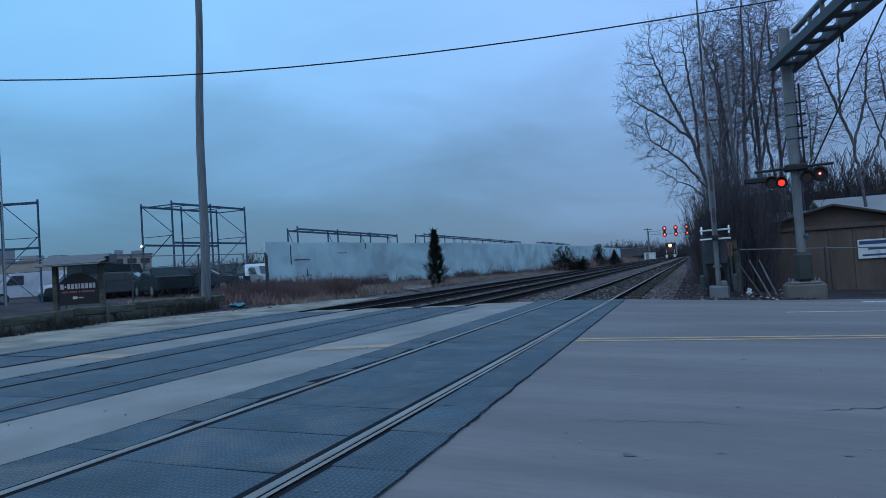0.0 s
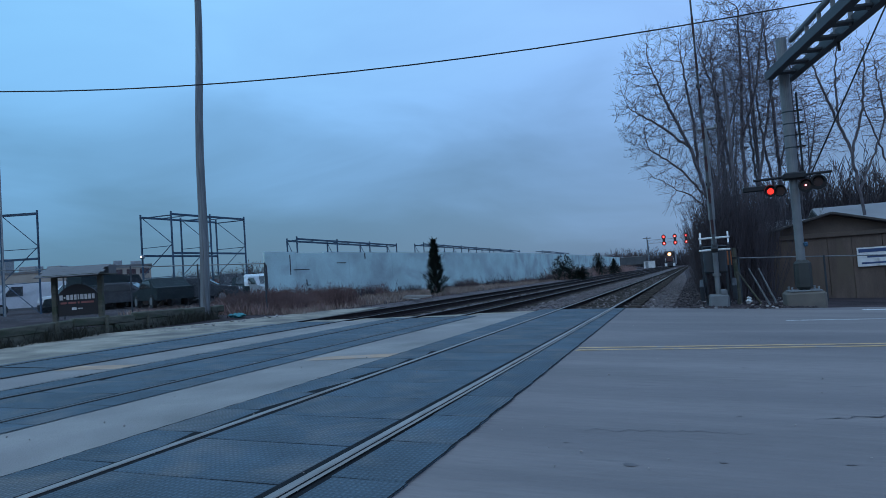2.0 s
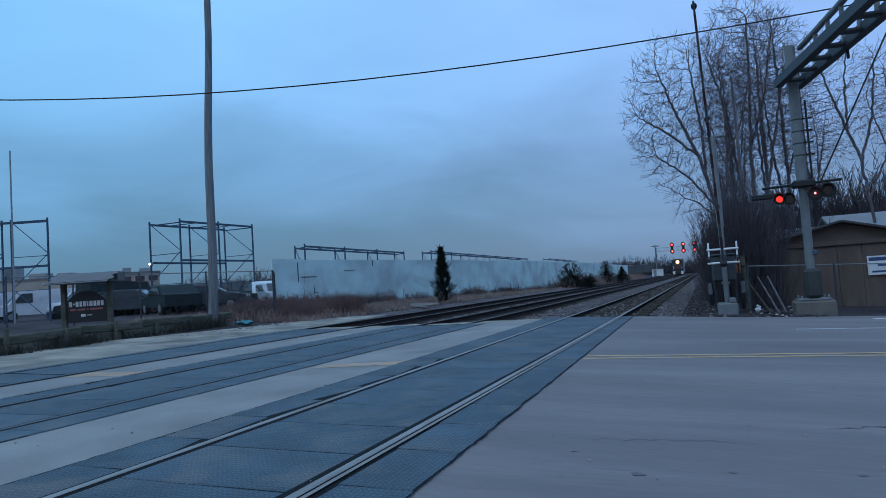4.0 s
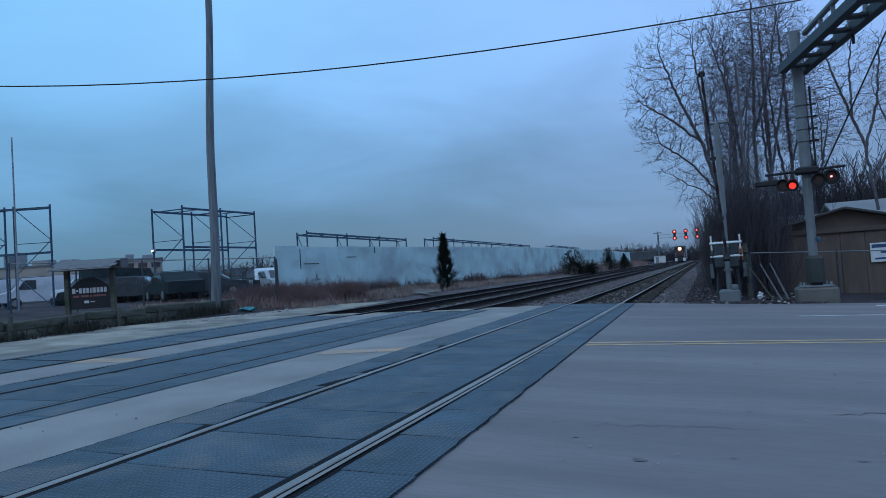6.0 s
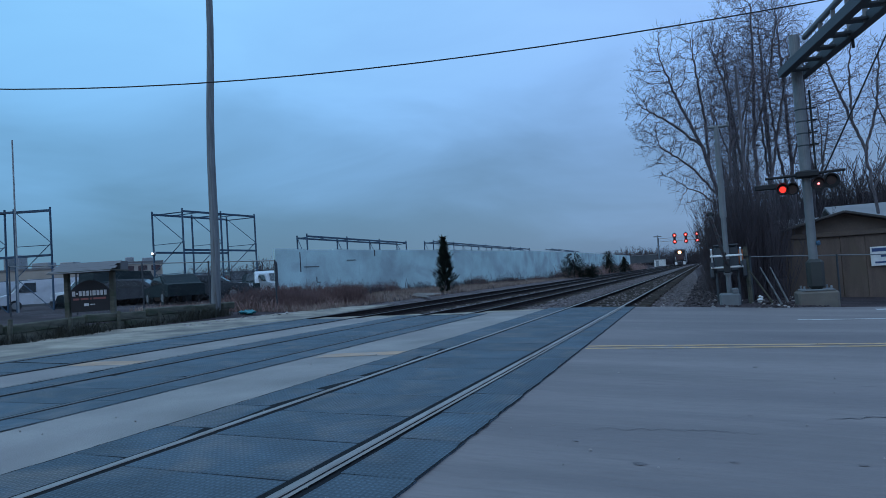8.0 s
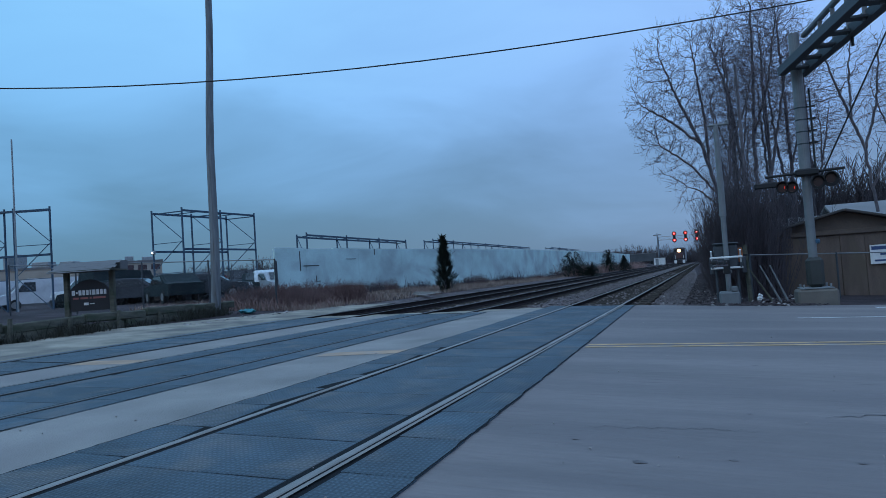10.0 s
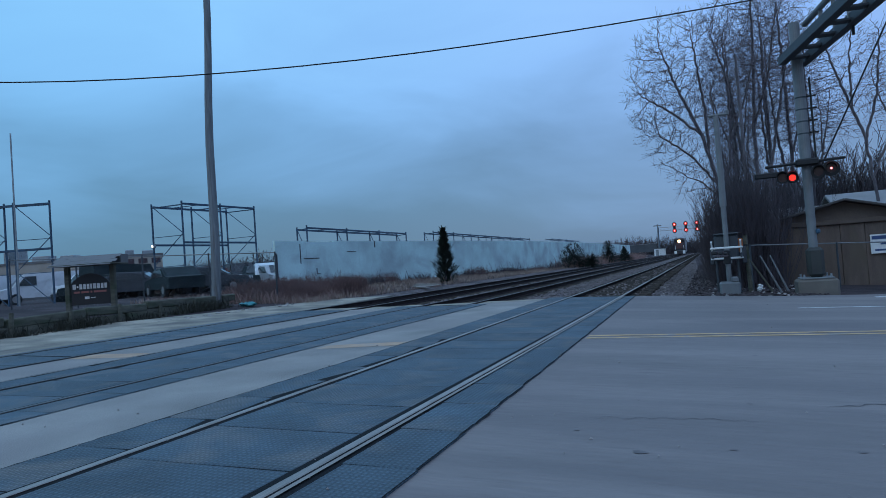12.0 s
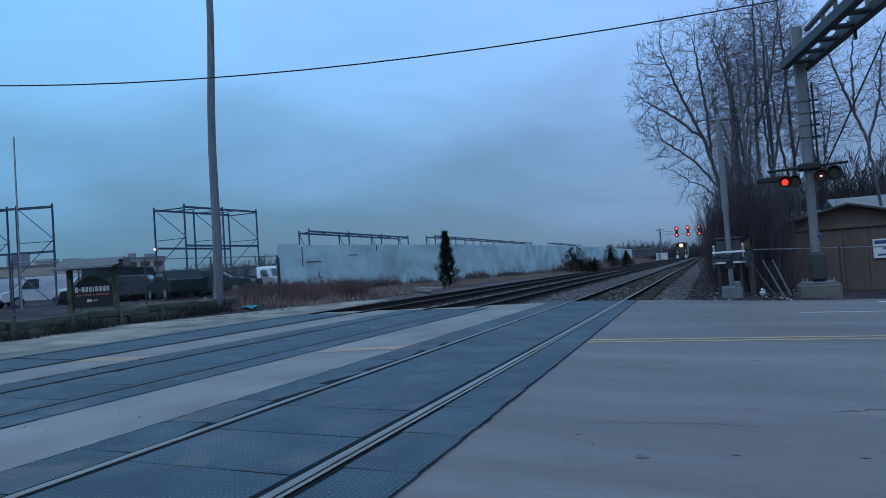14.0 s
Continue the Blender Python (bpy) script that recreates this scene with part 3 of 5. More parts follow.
# ---- vegetation ----
def bare_tree(seed, stems, lobes, step=0.2, reach=1.5, kill=0.24, tip=0.0068, sprigs=0.95):
    """A leafless tree that grows from its stems towards points scattered in the lobes of its crown.
    stems: polylines of (x, y, z); lobes: (centre, radii, number of points)."""
    r, g = random.Random(seed), np.random.default_rng(seed)
    pts, dad = [], []
    for stem in stems:
        last = -1
        for a, b in zip(stem, stem[1:]):
            a, b = np.array(a, float), np.array(b, float)
            n = max(1, int(np.linalg.norm(b - a) / step))
            for i in range(n):
                pts.append(a + (b - a) * i / n + (g.normal(0, 0.02, 3) if i else 0))
                dad.append(last)
                last = len(pts) - 1
    cloud = []
    for c, rad, n in lobes:
        v = g.normal(size=(n, 3))
        v /= np.linalg.norm(v, axis=1)[:, None]
        cloud.append(np.array(c) + v * np.array(rad) * (g.random((n, 1)) ** 0.42))
    cloud = np.vstack(cloud)
    went = {}
    near, who, fresh = np.full(len(cloud), 1e9), np.zeros(len(cloud), int), 0
    for turn in range(120):
        for i in range(fresh, len(pts)):
            d = np.linalg.norm(cloud - pts[i], axis=1)
            m = d < near
            near[m], who[m] = d[m], i
        keep = near > kill
        cloud, near, who = cloud[keep], near[keep], who[keep]
        fresh = len(pts)
        pull = near < reach * (1 + 2.0 * (turn < 12))
        if not pull.any():
            break
        for i in np.unique(who[pull]):
            d = cloud[pull & (who == i)] - pts[i]
            d = (d / np.linalg.norm(d, axis=1)[:, None]).sum(axis=0)
            k = np.linalg.norm(d)
            if k < 0.05:
                continue
            d = d / k + g.normal(0, 0.10, 3) + (0, 0, 0.20)
            d /= np.linalg.norm(d)
            if any(d @ e > 0.93 for e in went.get(i, ())):
                continue
            went.setdefault(i, []).append(d)
            pts.append(pts[i] + d * step * 0.85)
            dad.append(int(i))
    n = len(pts)
    kids, area = [0] * n, [0.0] * n
    for i in range(n - 1, -1, -1):
        if not kids[i]:
            area[i] = tip ** 2.15
        if dad[i] >= 0:
            area[dad[i]] += area[i]
            kids[dad[i]] += 1
    rad = [a ** (1 / 2.15) for a in area]
    limbs, twigs = Shape(), Shape()
    for i in range(n):
        j = dad[i]
        if j < 0:
            continue
        a, b = Vector(pts[j]), Vector(pts[i])
        ra = min(rad[j], rad[i] * 1.25)
        if rad[i] > 0.028:
            limbs.tube(a, b, ra, rad[i], 7 if rad[i] > 0.07 else 5, False)
        else:
            twigs.tube(a, b, ra, rad[i], 3, False)
            d = (b - a).normalized()
            while r.random() < sprigs * (0.75 if kids[i] else 0.9):
                w = (d + Vector((r.uniform(-1, 1), r.uniform(-1, 1), r.uniform(-0.6, 1.0)))).normalized()
                e = b + w * r.uniform(0.2, 0.62)
                twigs.tube(b, e, tip * 0.8, tip * 0.45, 3, False)
                if r.random() < 0.5:
                    q = b.lerp(e, 0.5)
                    twigs.tube(q, q + (w + Vector((r.uniform(-1, 1), r.uniform(-1, 1), r.uniform(-0.3, 1)))).normalized() * r.uniform(0.1, 0.3), tip * 0.6, tip * 0.4, 3, False)
                if r.random() < 0.4:
                    break
    return limbs, twigs


def plant_tree(x, y, limbs, twigs, turn, label, name="bare_tree", group="bare trees", scale=1.0):
    t = thing(name, x, y, zg(x) - 0.06, label, "tree", group, turn=turn)
    if isinstance(limbs, Shape):
        limbs, twigs = limbs.data("trunk", BARK, True), twigs.data("crown", TWIG)
    part("trunk", limbs, None, t)
    part("crown", twigs, None, t)
    t.scale = (scale,) * 3
    return limbs, twigs


def brush_data(seed, n, radius, height, thick=1.0):
    """A thicket of thin upright stems with side twigs."""
    r = random.Random(seed)
    s = Shape()
    for i in range(n):
        w, k = r.uniform(0, 6.283), radius * math.sqrt(r.random())
        p = Vector((math.cos(w) * k, math.sin(w) * k, -0.1))
        h = height * r.uniform(0.45, 1.0) * (1 - 0.35 * k / radius)
        d = Vector((math.cos(w) * 0.18 * k / radius + r.uniform(-0.3, 0.3), math.sin(w) * 0.18 * k / radius + r.uniform(-0.3, 0.3), 1)).normalized()
        q = p
        for j in range(3):
            e = q + (d + Vector((r.uniform(-0.3, 0.3), r.uniform(-0.3, 0.3), 0))) * (h / 3)
            s.tube(q, e, (0.014 - 0.004 * j) * thick, (0.010 - 0.003 * j) * thick, 3, False)
            for _ in range(4):
                b = q.lerp(e, r.random())
                s.tube(b, b + Vector((r.uniform(-0.5, 0.5), r.uniform(-0.5, 0.5), r.uniform(0.2, 0.7))) * (0.28 * h / 3 + 0.15) * (1.6 if thick > 1 else 1), 0.007 * thick, 0.004 * thick, 3, False)
            q = e
    return s


def grass_field(name, n, spot, h0, h1, material, label, seed):
    """Dry blades and stalks scattered by spot(r) -> (x, y)."""
    r = random.Random(seed)
    s = Shape()
    for i in range(n):
        x, y, k = spot(r)
        z = zg(x) - 0.07
        h = r.uniform(h0, h1) * k
        dx, dy = r.uniform(-0.8, 0.8) * h, r.uniform(-0.8, 0.8) * h
        w = r.uniform(0.008, 0.02)
        a = r.uniform(0, 3.14)
        cx, cy = math.cos(a) * w, math.sin(a) * w
        s.add([(x - cx, y - cy, z), (x + cx, y + cy, z), (x + dx * 0.4 + cx * 0.7, y + dy * 0.4 + cy * 0.7, z + h * 0.6), (x + dx * 0.4 - cx * 0.7, y + dy * 0.4 - cy * 0.7, z + h * 0.6), (x + dx, y + dy, z + h)],
              [(0, 1, 2, 3), (3, 2, 4)])
    return tagged(part(name, s, material), label, "grass", kind="stuff")


GRASS_RED = mat("dry_red_weeds", (0.25, 0.155, 0.135), 0.95, 0.3, 0.6, 0, 20, island=0.45)
GRASS_TAN = mat("dry_tan_grass", (0.34, 0.25, 0.20), 0.95, 0.3, 0.5, 0, 20, island=0.4)
EVERGREEN = mat("juniper_green", (0.028, 0.040, 0.028), 0.9, 0.4, 3, 0, 20, island=0.5)
BUSH_BROWN = mat("brush_twigs", (0.068, 0.054, 0.060), 0.95, 0.3, 2, 0, 20, island=0.3)


def wall_x(y):
    return float(np.interp(y, (0, 30.7, 42, 65.8, 96, 180), (-24, -20.8, -19.0, -15.1, -13.9, -12.6 + 0.0)))


def verge(r):
    y = 22 + 120 * r.random() ** 1.9
    k = r.random()
    lo, hi = wall_x(y) + 0.15, -12.9 + bend(y)
    lo = min(lo, hi - 0.6)
    x = lo + (hi - lo) * k ** 1.3
    return x, y, 1.0 - 0.6 * k


def verge_low(r):
    y = 21.5 + 60 * r.random() ** 1.7
    lo, hi = wall_x(y) + 0.1, -13.3 + bend(y)
    return lo + (hi - lo) * r.random(), y, 1.0


def thicket(r):
    while True:
        x, y = r.uniform(-20.5, -13.6), r.uniform(21.3, 29)
        k = 1.15 - abs(x + 16.6) / 6
        if x > -0.79 * y and r.random() < k:
            return x, y, max(0.35, k)


def clumps(r):
    c = r.randrange(34)
    q = random.Random(c)
    y = 27 + 75 * q.random() ** 1.5
    x = wall_x(y) + 0.3 + q.random() * 2.2
    return x + r.gauss(0, 0.45), y + r.gauss(0, 0.8), q.uniform(0.5, 1.25)


grass_field("dry_weeds", 4200, verge, 0.10, 0.38, GRASS_RED, "reddish-brown dry weeds along the painted wall", 11)
grass_field("dry_grass", 15000, verge_low, 0.08, 0.26, GRASS_TAN, "short tan winter grass beside the ballast", 12)
grass_field("weed_thicket", 4200, thicket, 0.2, 0.65, GRASS_RED, "dense brown weed thicket behind the utility pole", 13)
grass_field("tall_stalks", 800, clumps, 0.3, 1.0, BUSH_BROWN, "tall bare weed stalks against the wall", 14)


def far_verge(r):
    y = 72 + 90 * r.random()
    lo, hi = wall_x(y) + 0.3, -12.6 + bend(y)
    lo = min(lo, hi - 2.2)
    return lo + (hi - lo) * r.random(), y, 0.6 + 0.4 * math.sin(y * 0.35) ** 2


grass_field("far_weeds", 7000, far_verge, 0.5, 1.7, GRASS_RED, "reddish dry weeds far along the wall", 16)


def barrier_side(r):
    c = r.randrange(44)
    q = random.Random(c + 90)
    y = 5 + q.random() * 14.5
    x = -14.5 - 0.13 * (y - 10.6) + q.choice((0.22, 0.3, -0.25))
    return x + r.gauss(0, 0.10), y + r.gauss(0, 0.35), q.uniform(0.4, 1.0)


WEED_DARK = mat("dead_dark_weeds", (0.060, 0.058, 0.042), 0.95, 0.3, 0.6, 0, 20, island=0.5)
grass_field("barrier_weeds", 4200, barrier_side, 0.06, 0.48, WEED_DARK, "dark dead weeds along the timber barrier", 15)


def evergreen(x, y, h, w, seed, label, tops=1, name="juniper"):
    """A ragged evergreen: a stem and many small drooping sprays."""
    r = random.Random(seed)
    t = thing(name, x, y, zg(x) - 0.08, label, "tree", "evergreen shrubs")
    part("trunk", Shape().tube((0, 0, -0.1), (0, 0, h * 0.8), 0.06, 0.02, 6), BARK, t)
    s = Shape()
    for i in range(2600):
        k = r.random() ** 0.8
        z = h * (0.03 + 0.97 * k)
        a = r.uniform(0, 6.283)
        if tops == 1:
            wid = w * (0.62 + 0.38 * math.sin(min(1, k * 2.4) * 1.57)) * (1 - k) ** 0.85 * (0.85 + 0.25 * math.sin(a * 3 + k * 9) + 0.18 * math.sin(k * 31 + a))
        else:
            wid = w * math.sqrt(max(0.02, 1 - k ** 1.6)) * (0.8 + 0.3 * math.sin(a * 2 + seed) + 0.15 * math.sin(k * 23 + a * 4))
            z *= 0.75 + 0.25 * math.sin(a * 2.0 + seed * 1.3)
        q = wid * r.uniform(0.55, 1.0)
        p = Vector((math.cos(a) * q, math.sin(a) * q, z))
        d = Vector((math.cos(a), math.sin(a), r.uniform(0.35, 1.1))).normalized()
        L = r.uniform(0.08, 0.20) * (0.6 + h / 6) * (1.9 if r.random() < 0.12 else 1)
        e = p + d * L
        sd = d.cross(Vector((0, 0, 1))).normalized() * L * 0.22
        s.add([p - sd, p + sd, e, p - d * 0.4 * L + Vector((0, 0, -0.02))], [(0, 1, 2), (1, 0, 3)])
    part("crown", s, EVERGREEN, t)
    return t


evergreen(-13.75, 37.6, 3.25, 0.92, 3, "dark narrow juniper with a pointed tip before the wall")
evergreen(-11.9, 72.4, 2.7, 2.4, 5, "broad dark evergreen bush beside the tracks", 2, "evergreen_bush")
evergreen(-10.1, 72.0, 1.6, 1.4, 6, "small dark evergreen bush beside the tracks", 2, "evergreen_bush")
evergreen(-11.1, 97.2, 3.2, 1.7, 7, "ragged dark evergreen far along the wall", 2, "evergreen_bush")
evergreen(-9.5, 103, 2.4, 1.3, 8, "small dark evergreen far along the wall", 2, "evergreen_bush")

# row of bare trees on the right of the line
A = bare_tree(42, [[(0, 0, -0.3), (-0.05, 0, 2.2), (-0.2, 0, 4.2), (-0.75, 0, 6.6), (-1.7, 0.1, 9.0), (-2.3, 0.1, 11.0)], [(-0.2, 0, 4.2), (-1.2, -0.2, 5.6), (-2.7, -0.3, 6.9)], [(-0.75, 0, 6.6), (-1.9, 0.3, 7.8), (-3.4, 0.4, 9.0)],
                   [(-0.5, 0, 5.5), (-0.55, 0.4, 8.0), (-0.9, 0.5, 11.4)], [(-0.1, 0, 3.0), (0.35, 0.2, 5.4), (0.5, 0.3, 8.0), (0.4, 0.3, 11.0)], [(0.4, 0.2, 6.2), (1.2, 0.0, 8.2), (1.7, 0.0, 10.2)], [(-0.15, 0, 3.6), (-0.9, 0.3, 4.5), (-1.7, 0.4, 4.9)]],
              [((-1.6, 0, 8.6), (2.5, 2.2, 3.9), 2100), ((0.5, 0.3, 9.2), (1.9, 1.9, 3.3), 1000), ((-0.9, 0, 4.9), (1.3, 1.3, 1.6), 260)])
B = bare_tree(22, [[(0, 0, -0.3), (0.05, 0, 3.0), (0.1, 0, 7.0), (0.3, 0, 10.0), (0.4, 0, 13.5)], [(0.03, 0, 2.0), (0.6, 0.2, 4.6), (1.3, 0.3, 8.0), (1.9, 0.3, 11.0)], [(0.03, 0, 2.2), (-0.45, 0.3, 5.5), (-0.8, 0.3, 9.0), (-1.5, 0.3, 12.0)], [(0.1, 0, 7.0), (0.9, -0.3, 9.5), (1.4, -0.4, 12.5)], [(-0.3, 0.2, 4.6), (-1.2, 0.2, 7.0), (-1.7, 0.2, 9.0)]],
              [((0.2, 0, 10.9), (2.4, 2.3, 3.6), 2000), ((-0.8, 0.2, 7.8), (1.5, 1.5, 2.2), 450), ((1.3, 0.2, 8.2), (1.4, 1.4, 2.4), 420)])
C = bare_tree(25, [[(0, 0, -0.3), (-0.1, 0, 4.0), (0.0, 0, 9.0), (0.1, 0, 13.0)], [(-0.08, 0, 3.0), (0.7, 0, 6.5), (1.1, 0, 10.5)], [(-0.05, 0, 5.5), (-0.7, 0.3, 8.0), (-1.1, 0.3, 11.0)]],
              [((0.1, 0, 10.4), (1.8, 1.9, 3.6), 1350), ((0.7, 0, 7.0), (1.2, 1.3, 1.8), 260)])
D = bare_tree(27, [[(0, 0, -0.3), (0.1, 0, 3.0), (-0.2, 0, 6.2), (-1.3, 0, 9.8), (-1.8, 0, 12.0)], [(-0.2, 0, 6.0), (0.4, 0, 8.0), (0.7, 0, 11.0)], [(-0.6, 0, 7.6), (-0.5, 0.2, 9.8), (-0.2, 0.2, 12.0)], [(0.0, 0, 4.4), (1.0, 0.3, 6.6), (1.9, 0.3, 9.4)]],
              [((-0.8, 0, 9.4), (2.2, 2.2, 3.2), 800), ((0.9, 0, 8.8), (1.6, 1.6, 2.8), 420)], sprigs=0.6)
TREE_SORTS = {}
TREES = (("A", 1.55, 33.0, 0, 1.0), ("B", 3.0, 34.5, 0, 1.0), ("C", 3.9, 36.5, 100, 1.0), ("C", 2.5, 39.0, 160, 0.95), ("C", 2.9, 46.0, 10, 0.95), ("B", 3.4, 55.0, 30, 0.8), ("C", 4.9, 37.5, 220, 1.05), ("D", 7.7, 34.5, 0, 1.0), ("D", 9.9, 37.0, 200, 1.0),
         ("D", 6.2, 40.0, 80, 0.95), ("C", 12.5, 42.0, 100, 0.9), ("B", 4.0, 68.0, 80, 0.75), ("C", 4.5, 84.0, 140, 0.8), ("C", 5.0, 104.0, 10, 0.75), ("C", 5.5, 130.0, 20, 0.75), ("D", 8.0, 50.0, 220, 1.0))
for key, x, y, turn, sc in TREES:
    src = TREE_SORTS.get(key) or {"A": A, "B": B, "C": C, "D": D}[key]
    TREE_SORTS[key] = plant_tree(x, y, *src, turn, {"A": "spreading leafless tree with a forked grey trunk", "B": "tall leafless tree with upright limbs", "C": "slender leafless tree with fine twigs", "D": "sparse leafless tree with a leaning trunk"}[key], scale=sc)

BRUSH = [brush_data(s, 220, 1.35, 4.6, 1.0).data("bramble", BUSH_BROWN) for s in (31, 32, 33)]
BRUSH2 = [brush_data(s, 240, 1.5, 4.6, 2.0).data("bramble", BUSH_BROWN) for s in (34, 35)]
rb = random.Random(8)
for i in range(64):
    k = max(0, i - 24) / 39
    y = 34 + 130 * k ** 2.0
    x = 2.3 + rb.uniform(-0.2, 2.2) + y * 0.012
    if i < 24:
        y, x = rb.uniform(25.2, 34), rb.uniform(1.55, 1.9)
    b = thing("thicket", x, y, zg(x) - 0.06, "dense leafless thicket of thin brown stems", "bush", "thickets along the line", turn=rb.uniform(0, 360))
    part("bramble", BRUSH[i % 3], None, b)
    b.scale = (0.5 if i < 24 else 1, 0.8 if i < 24 else 1, rb.uniform(0.85, 1.35))
for i in range(30):
    x = 4.5 + i * 1.0 + rb.uniform(-0.6, 0.6)
    y = 43.5 + rb.uniform(-3, 6)
    b = thing("thicket", x, y, zg(x) - 0.06, "dense leafless thicket of thin brown stems", "bush", "thickets behind the garage", turn=rb.uniform(0, 360))
    part("bramble", BRUSH2[i % 2], None, b)
    b.scale = (1.3, 1.3, rb.uniform(1.5, 2.1))

# low reddish scrub behind the pole, and dark scrub along the wall
SCRUB_RED = mat("reddish_scrub_twigs", (0.17, 0.098, 0.088), 0.95, 0.3, 2, 0, 20, island=0.4)
SCRUB = [brush_data(sd, 190, 0.8, 1.25, 0.55).data("bramble", SCRUB_RED) for sd in (51, 52)]
SCRUB_DARK = [brush_data(sd, 70, 0.7, 1.3, 0.7).data("bramble", BUSH_BROWN) for sd in (53, 54)]
for i in range(26):
    x, y = rb.uniform(-19.3, -14.6), rb.uniform(22.6, 28.5)
    if x < -0.79 * y + 0.6:
        x = -0.79 * y + 0.6 + rb.random()
    b = thing("scrub", x, y, zg(x) - 0.06, "dense reddish-brown winter scrub behind the pole", "bush", "scrub behind the pole", turn=rb.uniform(0, 360))
    part("bramble", SCRUB[i % 2], None, b)
    b.scale = (1, 1, rb.uniform(0.7, 1.15))
for i in range(20):
    y = 31.5 + 55 * rb.random() ** 1.4
    x = wall_x(y) + rb.uniform(0.5, 1.6)
    b = thing("scrub", x, y, zg(x) - 0.06, "dark bare scrub growing along the painted wall", "bush", "scrub along the wall", turn=rb.uniform(0, 360))
    part("bramble", SCRUB_DARK[i % 2] if i % 3 else SCRUB[0], None, b)
    b.scale = (1, 1.2, rb.uniform(0.35, 0.85))

# distant bare woods along the skyline
FARB = brush_data(41, 260, 5.0, 6.5, 4.5).data("bramble", BUSH_BROWN)
for i, (x, y, sc) in enumerate(((-24, 300, 1.5), (-15, 330, 1.6), (-34, 290, 1.2), (-6, 350, 1.3), (3, 340, 1.5), (12, 330, 1.8), (20, 320, 2.0), (-46, 300, 0.9), (-62, 310, 0.8), (-80, 290, 0.8), (-50, 82, 0.75), (-58, 84, 0.9), (-66, 80, 0.8), (-74, 88, 0.7))):
    b = thing("distant_grove", x, y, zg(x) - 0.06, "distant grove of bare winter trees", "grove", "distant groves", turn=i * 47)
    part("bramble", FARB, None, b)
    b.scale = (sc * 1.3, sc * 1.3, sc)


# ---- salvage yard on the left ----
CAR_WHITE = mat("white_car_paint", (0.56, 0.57, 0.58), 0.35, 0.08, 3, 0, 40, stain=((0.35, 0.33, 0.31), 1.2, 0.6, 0.8))
CAR_DARK = mat("dark_green_paint", (0.018, 0.028, 0.031), 0.7, 0.25, 3, 0, 40)
CAR_RED = mat("faded_red_paint", (0.34, 0.07, 0.06), 0.45, 0.2, 3, 0, 40)
CAR_GREY = mat("grey_car_paint", (0.050, 0.054, 0.062), 0.7, 0.2, 3, 0, 40)
CAR_SILVER = mat("silver_car_paint", (0.35, 0.36, 0.38), 0.4, 0.15, 3, 0, 40)
for dusty in (CAR_DARK, CAR_GREY, CAR_RED):
    dusty.node_tree.nodes["Principled BSDF"].inputs["Specular IOR Level"].default_value = 0.15
GLASS = mat("dark_car_glass", (0.015, 0.018, 0.02), 0.08, 0.1, 3, 0, 40)
TYRE = mat("tyre_rubber", (0.018, 0.018, 0.018), 0.85, 0.2, 5, 0.2, 40)
RIM = mat("dull_wheel_rim", (0.28, 0.28, 0.28), 0.5, 0.2, 5, 0, 40, metal=0.7)
LAMP_GLASS = mat("headlight_glass", (0.55, 0.56, 0.55), 0.15, 0.1, 5, 0, 40)
BEIGE = mat("beige_stucco", (0.36, 0.31, 0.26), 0.9, 0.12, 0.5, 0.1, 10)
DARK_WALL = mat("dark_shed_wall", (0.085, 0.09, 0.095), 0.9, 0.2, 0.5, 0.1, 10)
ROOF_GREY = mat("grey_roof_sheet", (0.15, 0.145, 0.145), 0.8, 0.2, 0.6, 0.2, 12, stain=((0.14, 0.13, 0.12), 0.5, 0.5, 0.7))
WINDOW_DARK = mat("dark_window", (0.07, 0.04, 0.045), 0.2, 0.2, 2, 0, 20)
SIGN_BLACK = mat("black_sign_board", (0.014, 0.012, 0.014), 0.6, 0.3, 3, 0.1, 40)
SIGN_WHITE = mat("white_sign_lettering", (0.66, 0.64, 0.62), 0.7, 0.15, 8, 0, 40)
SIGN_RED = mat("red_sign_lettering", (0.30, 0.10, 0.09), 0.7, 0.15, 8, 0, 40)
TEAL = mat("teal_plastic", (0.03, 0.22, 0.24), 0.5, 0.2, 5, 0, 40)
CABLE = mat("black_cable", (0.012, 0.012, 0.013), 0.7, 0.2, 5, 0, 40)
YARD_LAMP = mat("yard_lamp_glow", (0.8, 0.8, 0.8), 0.4, 0.0, 1, emit=(1.0, 0.97, 0.9), power=6.0)

# utility pole, leaning slightly
pole = thing("utility_pole", -15.64, 19.37, zg(-15.64) - 0.05, "tall weathered grey wooden utility pole beside the road", "utility pole")
ps = Shape()
px = [Vector((0.36 * (i / 8) + 0.05 * math.sin(i * 1.1), 0.05 * i / 8, 11.9 * i / 8 - 0.3)) for i in range(9)]
ps.pipe(px, [0.165 - 0.055 * i / 8 for i in range(9)], 14)
part("shaft", ps, WOOD_POLE, pole, smooth=False)


def wire_line():
    s = Shape()
    pts = []
    for i in range(61):
        x = -60 + i * 2.0
        z = 8.93 + 0.0736 * x + 0.00233 * x * x - 0.0000448 * x ** 3
        z = z if -30 < x < 12 else (8.93 - 2.208 + 2.097 + 1.21 + (-30 - x) * 0.19 if x < 0 else 8.93 + 0.883 + 0.3355 - 0.0774 + (x - 12) * 0.11)
        p = Vector((x, 23.08 + 0.26795 * x, z))
        pts.append(p)
    s.pipe(pts, [0.022] * len(pts), 6)
    tagged(part("overhead_cable", s, CABLE), "black overhead cable sagging across the tracks", "cable")


wire_line()


